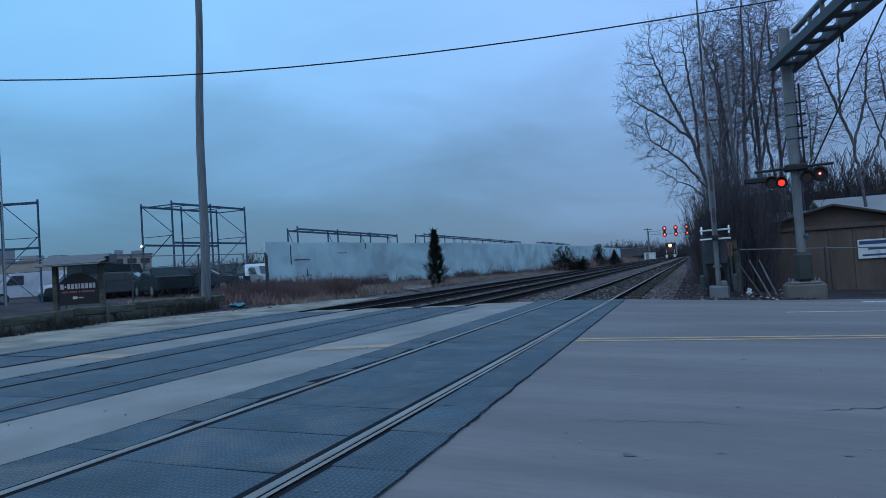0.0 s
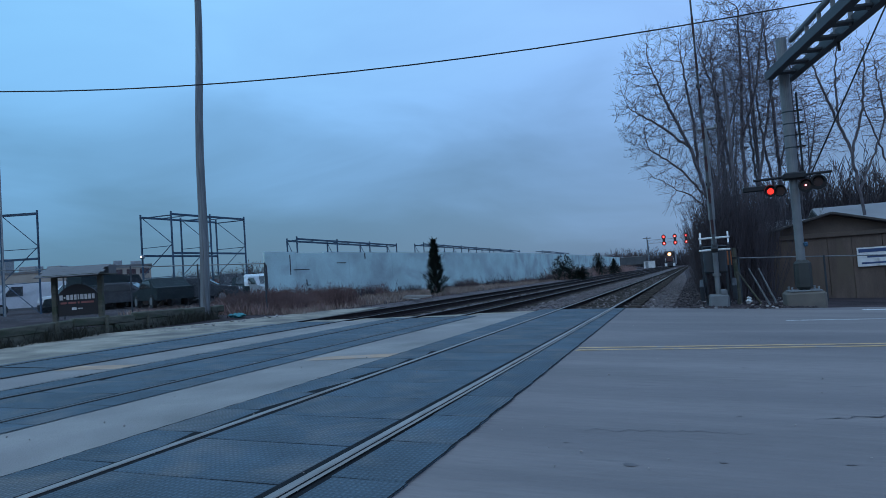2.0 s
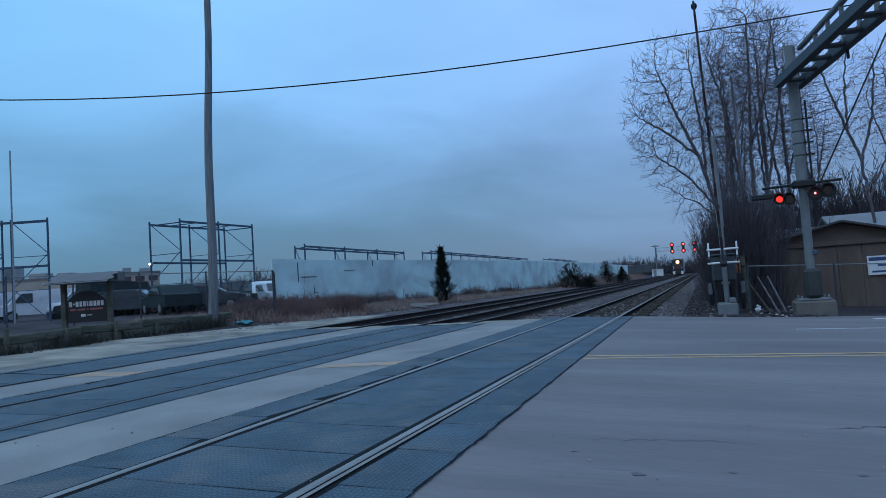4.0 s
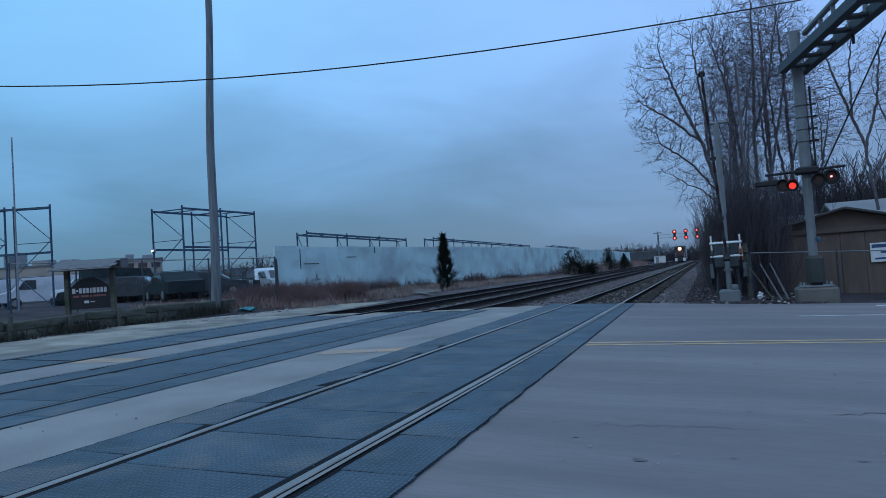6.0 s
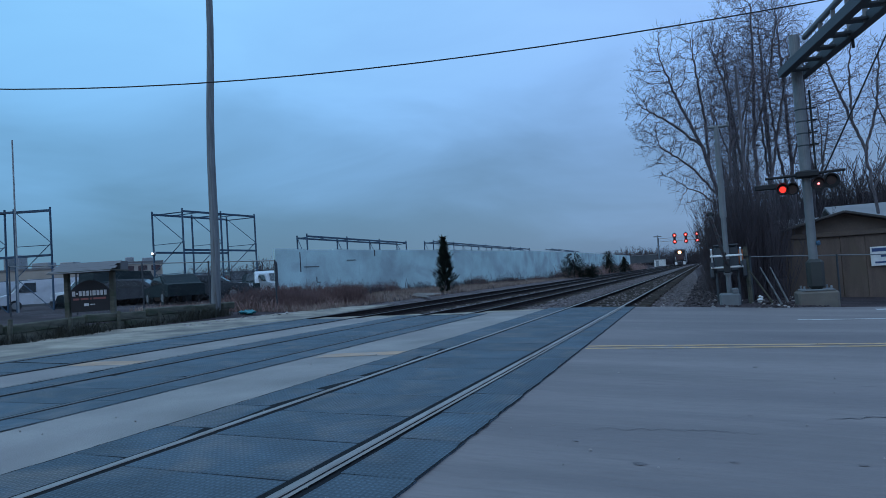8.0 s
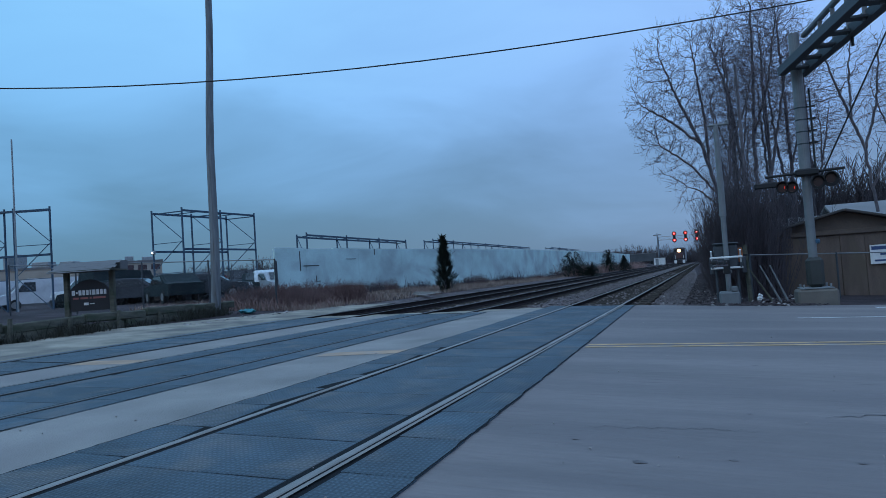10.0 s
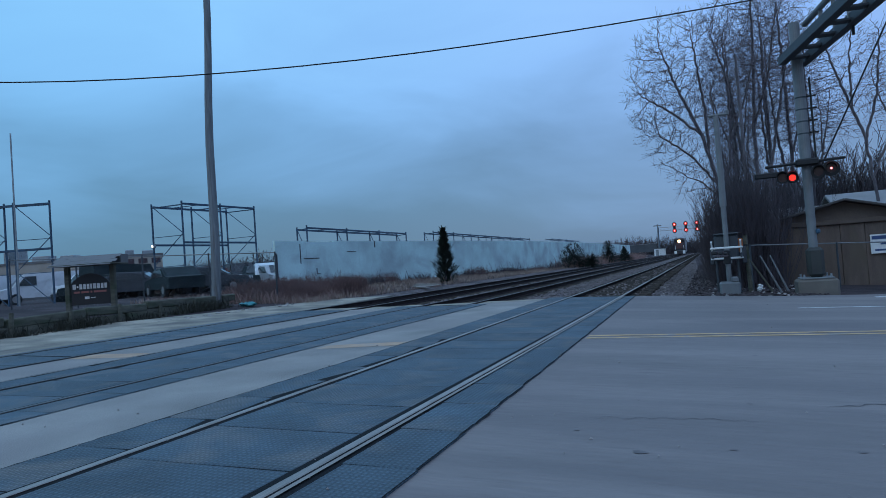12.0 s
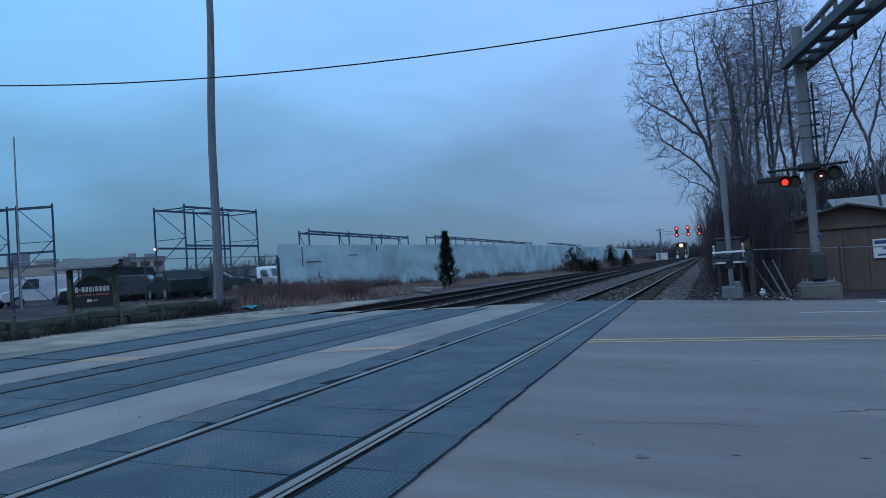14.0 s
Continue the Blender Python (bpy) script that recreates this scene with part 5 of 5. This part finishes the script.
GREEN_COVER = mat("dark_green_cover", (0.040, 0.042, 0.038), 0.6, 0.25, 2, 0.1, 40)
BLUE_TAPE = mat("blue_tape", (0.03, 0.09, 0.15), 0.5, 0.15, 6, 0, 40)
RED_GLOW = mat("red_signal_glow", (0.5, 0.02, 0.02), 0.4, 0.0, 1, emit=(1.0, 0.03, 0.018), power=1.7)
PINK_GLOW = mat("red_signal_core", (0.6, 0.1, 0.1), 0.4, 0.0, 1, emit=(1.0, 0.20, 0.22), power=4.0)
WHITE_RED = mat("signal_lamp_core", (0.9, 0.5, 0.5), 0.4, 0.0, 1, emit=(1.0, 0.55, 0.55), power=5.0)
DIM_RED = mat("unlit_red_glass", (0.03, 0.006, 0.006), 0.3, 0.1, 4, 0, 40)
# glow for the halo of glare drawn round the train's headlight
HALO_GLOW = mat("headlight_halo_glow", (0.6, 0.4, 0.2), 0.3, 0.0, 1, emit=(1.0, 0.36, 0.12), power=1.2)
HEADLIGHT = mat("locomotive_headlight", (0.9, 0.85, 0.7), 0.3, 0.0, 1, emit=(1.0, 0.72, 0.36), power=40.0)

GX, GY = 0.95, 21.85
gate = thing("crossing_gate", GX, GY, zg(GX) - 0.03, "grey crossing gate with a striped arm over the road", "crossing gate")
mast = part("mast", Shape().tube((0, 0, 0.2), (0, 0, 2.6), 0.075, 0.075, 14).tube((0, 0, 2.6), (0, 0, 5.35), 0.10, 0.07, 14), GREY_PAINT, gate, "tall round grey steel mast", smooth=False)
part("collar", Shape().tube((0, 0, 0.9), (0, 0, 0.98), 0.12, None, 14), GREY_PAINT, mast)
part("top_bar", Shape().box((-0.22, -0.05, 5.3), (0.34, 0.05, 5.37), bev=0.02).box((0.28, -0.05, 5.3), (0.36, 0.05, 5.46), bev=0.02), GREY_PAINT, mast)
part("foundation", Shape().box((-0.28, -0.28, -0.12), (0.28, 0.28, 0.36), bev=0.05).box((0.05, -0.26, 0.34), (0.24, 0.1, 0.5), bev=0.03), GREY_PAINT, gate, "squat grey steel base")
mech = part("mechanism_box", Shape().box((-0.33, 0.12, 0.98), (0.33, 0.55, 1.75), bev=0.05), DARK_STEEL, gate, "dark grey gate machine housing")
part("lid", Shape().box((-0.35, 0.08, 1.75), (0.35, 0.58, 1.81), bev=0.03), DARK_STEEL, mech)
for sg in (-1, 1):
    part("conduit", Shape().tube((sg * 0.3, 0.3, 0.0), (sg * 0.3, 0.3, 1.0), 0.04, None, 8), DARK_STEEL, gate)

arm = part("gate_arm", Shape().box((-0.036, -0.02, 0.62), (0.036, 0.02, 3.4), bev=0.01).box((-0.03, -0.018, 3.4), (0.03, 0.018, 6.2), bev=0.01).box((-0.024, -0.014, 6.2), (0.024, 0.014, 8.5), bev=0.008), ARM_GREY, gate, "long thin arm with dull red and white bands")
arm.matrix_basis = pose(0, -0.16, 1.13, 3, 0, -4)
for k in range(8):
    z, w = 1.1 + k * 0.95, 0.039 - 0.0018 * k
    part("red_band", Shape().box((-w, -0.0225 + 0.0004 * k, z), (w, 0.0225 - 0.0004 * k, z + 0.45)), RED_STRIPE, arm, "red reflective band")
for sg in (-1, 1):
    part("side_arm", Shape().box((sg * 0.38 - 0.025, -0.07, -0.75), (sg * 0.38 + 0.025, 0.07, 0.78), bev=0.01), DARK_STEEL, arm, "galvanised steel support arm")
    part("counterweight", Shape().box((sg * 0.45 - 0.06, -0.25, -0.95), (sg * 0.45 + 0.06, 0.25, -0.45), bev=0.02), DARK_STEEL, arm, "grey steel counterweight")
    part("upright", Shape().beam((sg * 0.38, -0.06, 0.62), (sg * 0.38, 0.42, 0.98), 0.046, 0.046), WHITE_PAINT, arm, "white end bar")
part("cross_bar", Shape().box((-0.43, 0.20, 0.86), (0.43, 0.255, 0.91), bev=0.012), WHITE_PAINT, arm, "white cross bar")
part("cross_bar", Shape().box((-0.43, -0.10, 0.60), (0.43, -0.045, 0.65), bev=0.012), WHITE_PAINT, arm, "white cross bar")
part("shear_bracket", Shape().box((-0.09, -0.24, 0.60), (0.09, 0.16, 0.74), bev=0.02), BLACK, arm)
for z in (2.6, 5.4, 8.35):
    lp = part("arm_lamp", Shape().box((-0.05, 0.02, z - 0.07), (0.05, 0.10, z + 0.07), bev=0.02), BLACK, arm, "small black arm lamp housing")
    for a in (0.05, -0.062):
        part("lens", Shape().tube((a, 0.06, z), (a + 0.012, 0.06, z), 0.04, None, 10), DIM_RED, lp)

# cantilever over the road
CX, CY = 3.25, 22.0
cant = thing("cantilever_signal", CX, CY, zg(CX) - 0.03, "grey steel cantilever signal with flashing red lamps over the road", "railway signal")
part("concrete_base", Shape().box((-0.52, -0.45, -0.15), (0.52, 0.45, 0.42), bev=0.06), PAD, cant, "worn concrete footing")
plate = part("base_plate", Shape().box((-0.42, -0.42, 0.42), (0.42, 0.42, 0.46), bev=0.01), GREY_PAINT, cant)
for sx in (-0.34, 0.34):
    for sy in (-0.34, 0.34):
        part("bolt", Shape().tube((sx, sy, 0.46), (sx, sy, 0.56), 0.03, None, 6), GALV, plate)
col = part("column", Shape().tube((0, 0, 0.46), (0, 0, 3.8), 0.12, 0.12, 18).tube((0, 0, 3.8), (0, 0, 7.85), 0.15, 0.145, 18), GREY_PAINT, cant, "thick round grey column")
for z in (4.6, 4.95, 5.3, 5.65):
    part("step_bolt", Shape().box((0.16, -0.03, z), (0.40, 0.03, z + 0.05), bev=0.01), BLACK, col)
    part("band", Shape().tube((0, 0, z - 0.02), (0, 0, z + 0.02), 0.156, None, 18), DARK_STEEL, col)
part("conduit", Shape().tube((0.26, -0.05, 3.6), (0.26, -0.05, 6.2), 0.03, None, 7), BLACK, col)
part("cover", Shape().box((-0.20, -0.20, 0.46), (0.24, 0.2, 1.32), bev=0.09), GREEN_COVER, cant, "dark green sheet cover round the foot")
part("tape", Shape().box((0.08, -0.16, 1.70), (0.20, -0.09, 1.84), bev=0.04), BLUE_TAPE, cant, "bright blue tape")
DIR = Vector((0.162, -0.987, 0))
SIDE = Vector((0.987, 0.162, 0))
for off, z, w, h in ((-0.37, 6.81, 0.22, 0.24), (0.31, 6.81, 0.22, 0.24)):
    part("lower_chord", Shape().beam(SIDE * off - DIR * (0.12 if off < 0 else 0.6) + Vector((0, 0, z)), SIDE * off + DIR * 9.5 + Vector((0, 0, z)), w, h), DARK_STEEL, cant, "deep dark grey box beam")
def rail_at(s, z):
    return SIDE * (0.31 - 0.026 * s) + DIR * s + Vector((0, 0, z))


part("upper_rail", Shape().tube(rail_at(-0.1, 7.8), rail_at(9.5, 7.8), 0.085, None, 10), GREY_PAINT, cant, "round grey handrail pipe")
for k in range(10):
    s = 0.3 + k * 0.98
    part("rung", Shape().beam(DIR * s - SIDE * 0.37 + Vector((0, 0, 6.77)), DIR * s + SIDE * 0.31 + Vector((0, 0, 6.77)), 0.30, 0.05), DARK_STEEL, cant)
    if k:
        part("upright", Shape().beam(rail_at(s, 6.7), rail_at(s, 7.79), 0.10, 0.06), GREY_PAINT, cant)
for k in range(3):
    s = 3.0 + k * 2.6
    part("hanger", Shape().box((-0.03, -0.03, -0.22), (0.03, 0.03, 0.0)), BLACK, cant).matrix_basis = Matrix.Translation(DIR * s + SIDE * 0.37 + Vector((0, 0, 6.69)))
part("flasher_arm", Shape().tube((-1.1, -0.25, 3.72), (0.95, -0.25, 3.78), 0.04, None, 8).box((-0.3, -0.32, 3.66), (0.3, 0.1, 3.86), bev=0.04), BLACK, cant, "dark cross pipe for the lamps")

FLASH = []


def flasher(x, z, yaw, lens_r, glow, which, disc=0.24):
    """A crossing lamp: round black shield, long hood, and a lens plate that turns with the flash."""
    h = part("flasher", Shape().tube((0, 0.02, 0), (0, 0.06, 0), disc, None, 20).tube((0, 0.06, 0), (0, 0.26, 0), 0.13, 0.1, 14), BLACK, cant, "round black lamp with a hood")
    h.matrix_basis = pose(x, -0.40, z, 0, 0, yaw)
    hood = Shape()
    n, r = 12, 0.15
    vs, fs = [], []
    for i in range(n + 1):
        w = math.pi * (0.0 + i / n)
        for y in (0.03, -0.30):
            for rr in (r, r + 0.012):
                vs.append((math.cos(w) * rr, y, math.sin(w) * rr + 0.01))
    for i in range(n):
        a, b = i * 4, (i + 1) * 4
        fs += [(a, b, b + 2, a + 2), (a + 1, a + 3, b + 3, b + 1), (a + 2, b + 2, b + 3, a + 3)]
    hood.add(vs, fs)
    part("hood", hood, BLACK, h)
    part("glass", Shape().tube((0, 0.005, 0), (0, 0.019, 0), 0.12, None, 16), DIM_RED, h, "dark red glass")
    ln = part("lens", Shape().tube((0, -0.001, 0), (0, 0.001, 0), lens_r, None, 16), glow, h, "glowing red lens")
    FLASH.append((ln, which))
    return h


flasher(-0.68, 3.36, -8, 0.088, RED_GLOW, "A", 0.16)
flasher(-0.43, 3.34, -8, 0.088, RED_GLOW, "B", 0.16)
flasher(0.24, 3.44, -8, 0.03, PINK_GLOW, "A", 0.20)
flasher(0.56, 3.50, -8, 0.03, PINK_GLOW, "B", 0.22)
part("lamp_bracket", Shape().box((-1.4, -0.30, 3.40), (-0.70, -0.16, 3.56), bev=0.03), BLACK, cant)
guy = thing("guy_wire", 3.62, 22.2, 3.35, "dark slanting guy wire beside the cantilever", "cable")
part("wire", Shape().tube((0, 0, 0), (3.0, 0.1, 6.0), 0.025, None, 6), CABLE, guy)

bp = thing("utility_pole", 2.12, 28.6, zg(2.1) - 0.06, "straight dark wooden pole standing among the trees", "utility pole")
part("shaft", Shape().pipe([Vector((0, 0, -0.1)), Vector((0.02, 0, 5)), Vector((0.0, 0, 8.9))], [0.07, 0.06, 0.05], 10), BARK, bp)

# garage and roofs behind
gar = thing("garage", 2.55, 27.0, zg(3.5) - 0.12, "low tan plywood garage with a shallow gable roof", "garage")
GW, GD, GE, GR = 4.95, 7.0, 2.26, 2.9
part("wall", Shape().extrude([(0, -0.3), (GW, -0.3), (GW, GE), (GW / 2, GR), (0, GE)], GD, Matrix.Translation((0, GD / 2 + 0.03, 0))), GABLE_BROWN, gar, "brown boarded walls")
for i, (a, b) in enumerate(((0.02, 0.62), (0.63, 1.42), (1.43, 2.30), (2.31, 3.05), (3.06, 3.98), (3.99, 4.93))):
    part("panel", Shape().box((a, -0.01 - 0.012 * (i % 2), -0.28), (b, 0.03, GE - 0.16), bev=0.008), TAN_PLY, gar)
part("fascia", Shape().box((-0.15, -0.10, GE - 0.14), (GW + 0.15, 0.02, GE + 0.02), bev=0.01), GABLE_BROWN, gar, "brown fascia board")
for sg in (-1, 1):
    m = Matrix.Translation((GW / 2, GD / 2, GR + 0.05)) @ pose(0, 0, 0, 0, sg * math.degrees(math.atan2(GR - GE, GW / 2)), 0)
    part("roof", Shape().box((0 if sg > 0 else -GW / 2 - 0.45, -GD / 2 - 0.35, -0.04), (GW / 2 + 0.45 if sg > 0 else 0, GD / 2 + 0.3, 0.05), m, bev=0.02), SHINGLE, gar, "dark shingle roof")
notice = thing("notice_board", 5.72, 26.93, 0.72, "white and blue notice board on the garage wall", "sign", turn=0)
board = part("board", Shape().box((0, -0.03, 0), (1.15, 0.0, 0.66), bev=0.01), WHITE_PAINT, notice)
part("print_panel", Shape().box((0.05, -0.036, 0.49), (1.10, -0.031, 0.61)), BLUE_SIGN, board)
part("print_bar", Shape().box((0.30, -0.036, 0.30), (1.0, -0.031, 0.36)), BLUE_SIGN, board)
part("print_bar", Shape().box((0.12, -0.036, 0.09), (1.02, -0.031, 0.15)), BLUE_SIGN, board)


def shed_roof(x, y, w, d, e, r, label, turn=0):
    t = thing("house", x, y, zg(x) - 0.1, label, "house", "houses behind the garage", turn=turn)
    part("wall", Shape().box((0.2, 0.2, 0), (w - 0.2, d - 0.2, e)), BEIGE, t)
    vs = [(-0.2, -0.2, e), (w + 0.2, -0.2, e), (w + 0.2, d / 2, r), (-0.2, d / 2, r), (-0.2, d + 0.2, e), (w + 0.2, d + 0.2, e)]
    vs2 = [(a, b, c - 0.12) for a, b, c in vs]
    part("roof", Shape().add(vs + vs2, [(0, 1, 2, 3), (3, 2, 5, 4), (7, 6, 9, 8), (8, 9, 10, 11), (0, 6, 7, 1), (4, 5, 11, 10), (0, 3, 9, 6), (3, 4, 10, 9), (1, 7, 8, 2), (2, 8, 11, 5)]), PALE_ROOF, t, "pale metal roof")
    for i in range(3):
        part("window", Shape().box((w * (0.15 + 0.3 * i), 0.16, e * 0.4), (w * (0.15 + 0.3 * i) + 0.9, 0.22, e * 0.8), bev=0.02), WINDOW_DARK, t)


shed_roof(6.25, 33.5, 9.0, 6.0, 2.9, 3.85, "house with a pale metal roof behind the garage")
shed_roof(3.6, 36.5, 2.6, 4.0, 2.7, 3.35, "small shed with a pale roof among the trees")
chain_fence(1.75, 24.2, 9.5, 26.0, 1.5, "low wire fence in front of the garage", 4, "garage fences", False)
post = thing("marker_post", 1.52, 22.6, zg(1.5) - 0.05, "leaning dark wooden post with an orange plate", "post")
part("shaft", Shape().tube((0.05, 0, -0.1), (0.0, 0, 1.75), 0.07, 0.06, 9), OLD_WOOD, post)
part("plate", Shape().box((-0.42, -0.10, 1.25), (-0.08, -0.07, 1.68), bev=0.01), ORANGE, post, "weathered orange plate")
part("bracket", Shape().box((-0.10, -0.07, 1.42), (0.05, 0.0, 1.48)), BLACK, post)
for i, (x, a) in enumerate(((2.42, -24), (2.62, -20), (2.2, -32))):
    st = thing("leaning_stick", x, 22.75, zg(x) - 0.06, "long pale stick leaning against the brush", "stick", "leaning sticks")
    part("stick", Shape().tube((0, 0, 0), (math.sin(radians(a)) * 1.2, 0.3, 1.15), 0.035, 0.022, 7), WOOD_POLE if i < 2 else OLD_WOOD, st)
lit = thing("litter", 1.85, 22.5, zg(1.85) - 0.04, "crumpled white litter on the verge", "litter")
ls = Shape()
for i in range(6):
    ls.blob((rq.uniform(-0.1, 0.1), rq.uniform(-0.08, 0.08), 0.08 + 0.03 * i), rq.uniform(0.05, 0.09), rq, 0.8)
part("crumple", ls, WHITE_PAINT, lit)


# ---- train and signal bridge in the distance ----
LOCO_DARK = mat("dark_locomotive_paint", (0.045, 0.035, 0.04), 0.5, 0.2, 1, 0, 20)
LOCO_RED = mat("dull_red_locomotive_paint", (0.085, 0.034, 0.032), 0.5, 0.2, 1, 0, 20)
COACH = mat("stainless_coach", (0.35, 0.36, 0.37), 0.4, 0.15, 1, 0, 20, metal=0.6)
TY0 = 216.0
train = thing("train", -7.12 + bend(TY0), TY0, zg(-7.12) + 0.016, "oncoming dark diesel train with a bright headlight", "train")
part("hood", Shape().box((-1.35, 4.0, 1.6), (1.35, 18, 4.1), bev=0.2), LOCO_DARK, train)
cab = part("cab", Shape().box((-1.55, 1.6, 1.5), (1.55, 4.2, 4.75), bev=0.25), LOCO_DARK, train, "dark cab with two windscreens")
for x0, x1 in ((-1.3, -0.35), (0.35, 1.3)):
    part("windscreen", Shape().box((x0, 1.56, 3.55), (x1, 1.62, 4.25), bev=0.05), GLASS, cab)
part("nose", Shape().box((-0.9, -0.1, 1.5), (0.9, 1.7, 3.2), bev=0.22), LOCO_RED, train, "dull red short nose")
part("number_board", Shape().box((-0.55, 1.50, 4.34), (0.55, 1.58, 4.62), bev=0.02), BLACK, train)
hl = part("headlight", Shape().tube((0, 1.36, 3.85), (0, 1.62, 3.85), 0.55, None, 16), BLACK, train, "twin headlight housing")
part("lens", Shape().tube((0, 1.26, 3.85), (0, 1.30, 3.85), 0.30, None, 16), HEADLIGHT, hl, "dazzling warm headlight")
# added orange disc behind the lens imitates the halo of glare
part("glare_disc", Shape().tube((0, 1.31, 3.85), (0, 1.355, 3.85), 0.52, None, 16), HALO_GLOW, hl, "orange glowing disc standing for headlight glare")
part("platform", Shape().box((-1.55, -0.6, 1.25), (1.55, 18.5, 1.55), bev=0.05), BLACK, train)
pilot = part("pilot", Shape().box((-1.45, -0.7, 0.18), (1.45, -0.35, 1.2), bev=0.08), LOCO_DARK, train)
for x in (-1.15, 1.15):
    part("step", Shape().box((x - 0.34, -0.86, 0.2), (x + 0.34, -0.71, 1.1), bev=0.03), WHITE_PAINT, pilot, "white painted step well")
    part("handrail", Shape().tube((x, -0.6, 1.5), (x, -0.6, 2.6), 0.06, None, 6), WHITE_PAINT, train, "white handrail")
part("coupler", Shape().box((-0.2, -1.2, 0.7), (0.2, -0.6, 1.0), bev=0.05), BLACK, pilot)
for y in (3.0, 5.6, 12.6, 15.2):
    for x in (-0.75, 0.75):
        part("wheel", Shape().tube((x - 0.07, y, 0.5), (x + 0.07, y, 0.5), 0.5, None, 16), BLACK, train)
for i in range(2):
    c = part("coach", Shape().box((-1.5, 19.5 + i * 26, 0.6), (1.5, 44.5 + i * 26, 4.4), bev=0.2), COACH, train, "silver passenger coach")
    for y in (22, 24.5, 39.5, 42):
        part("wheel", Shape().tube((-0.85, y + i * 26, 0.45), (0.85, y + i * 26, 0.45), 0.45, None, 14), BLACK, c)

bridge = thing("signal_bridge", -1.8, 260, zg(-2) - 0.1, "steel signal bridge with three pairs of red lamps", "railway signal")
for x in (-9.5, 8.5):
    part("leg", Shape().box((x - 0.2, -0.2, -0.6), (x + 0.2, 0.2, 10.4)), RACK_BLUE, bridge)
tr = Shape().beam((-9.5, 0, 10.2), (8.5, 0, 10.2), 0.15, 0.15).beam((-9.5, 0, 9.0), (8.5, 0, 9.0), 0.15, 0.15)
for i in range(12):
    a = -9.5 + i * 1.5
    tr.beam((a, 0, 9.0 if i % 2 else 10.2), (a + 1.5, 0, 10.2 if i % 2 else 9.0), 0.08, 0.08)
part("truss", tr, GALV, bridge)
for x in (-3.8, 0.06, 3.88):
    hd = part("signal_head", Shape().box((x - 0.45, -0.35, 7.9), (x + 0.45, -0.2, 11.7), bev=0.1).tube((x, -0.3, 7.5), (x, -0.3, 12), 0.08, None, 6), BLACK, bridge, "black two-lamp signal head")
    for z in (8.65, 11.0):
        part("backing", Shape().tube((x, -0.42, z), (x, -0.36, z), 0.78, None, 16), DIM_RED, hd)
        # red disc is oversized so that its rim imitates the lamp's halo
        part("lens", Shape().tube((x, -0.5, z), (x, -0.43, z), 0.42, None, 16), RED_GLOW, hd, "glowing red signal lens widened to stand for its halo")
        part("lamp_core", Shape().tube((x, -0.56, z), (x, -0.51, z), 0.13, None, 12), WHITE_RED, hd, "bright lamp core")
upole = thing("utility_pole", -10.6, 240, zg(-10.6) - 0.1, "distant wooden utility pole beside the line", "utility pole")
part("shaft", Shape().tube((0, 0, 0), (0, 0, 10.6), 0.22, 0.16, 8), WOOD_POLE, upole)
part("crossarm", Shape().box((-1.3, -0.1, 9.9), (1.3, 0.1, 10.2)), WOOD_POLE, upole)
shed = thing("trackside_shed", -11.5, 225, zg(-11) - 0.1, "small white trackside equipment shed", "shed")
part("wall", Shape().box((0, 0, 0), (3.4, 2.5, 2.2)), WHITE_PAINT, shed)
part("roof", Shape().box((-0.15, -0.15, 2.2), (3.55, 2.65, 2.4)), ROOF_GREY, shed)
part("door", Shape().box((0.5, -0.04, 0.05), (1.4, 0.02, 1.9)), GALV, shed)
for i, (x, y, L) in enumerate(((-30, 205, 11), (-20, 232, 9), (-40, 190, 12))):
    t = thing("storage_trailer", x, y, zg(x) - 0.1, "dark storage trailer parked far along the line", "trailer", "storage trailers", turn=8)
    part("box", Shape().box((0, 0, 1.0), (L, 2.4, 3.6), bev=0.05), DARK_WALL, t)
    part("roof", Shape().box((-0.05, -0.05, 3.6), (L + 0.05, 2.45, 3.68)), PALE_ROOF, t)
    for w in (1.5, L - 1.5):
        part("wheel", Shape().tube((w, 0.1, 0.5), (w, 2.3, 0.5), 0.5, None, 12), TYRE, t)


def motions():
    walk(train, [(0, pose(-7.12 + bend(TY0), TY0, zg(-7.12) + 0.016)), (7, pose(-7.12 + bend(TY0 - 5), TY0 - 5, zg(-7.12) + 0.016)), (14, pose(-7.12 + bend(TY0 - 10), TY0 - 10, zg(-7.12) + 0.016))])
    rows = [(t * 0.5, pose(0, -0.16, 1.13, min(89.0, 3 + 10.0 * t * 0.5), 0, -4)) for t in range(18)]
    walk(arm, rows + [(9.5, pose(0, -0.16, 1.13, 89.3, 0, -4)), (14, pose(0, -0.16, 1.13, 89.3, 0, -4))])
    half = 0.61
    on, off = pose(0, -0.012, 0, 0, 0, 0), pose(0, 0.12, 0, 0, 0, -80)
    for lens, which in FLASH:
        rows, k = [], 0
        start = 6.34 - 12 * half if which == "A" else 6.34 - 11 * half
        lit = lambda t: int(math.floor((t - start) / half)) % 2 == 0
        rows.append((0, on if lit(0.01) else off))
        while start + k * half < 13.93:
            e = start + k * half
            if e > 0.1:
                rows.append((e - 0.034, off if k % 2 == 0 else on))
                rows.append((e + 0.034, on if k % 2 == 0 else off))
            k += 1
        rows.append((14, on if lit(13.99) else off))
        walk(lens, rows)


motions()
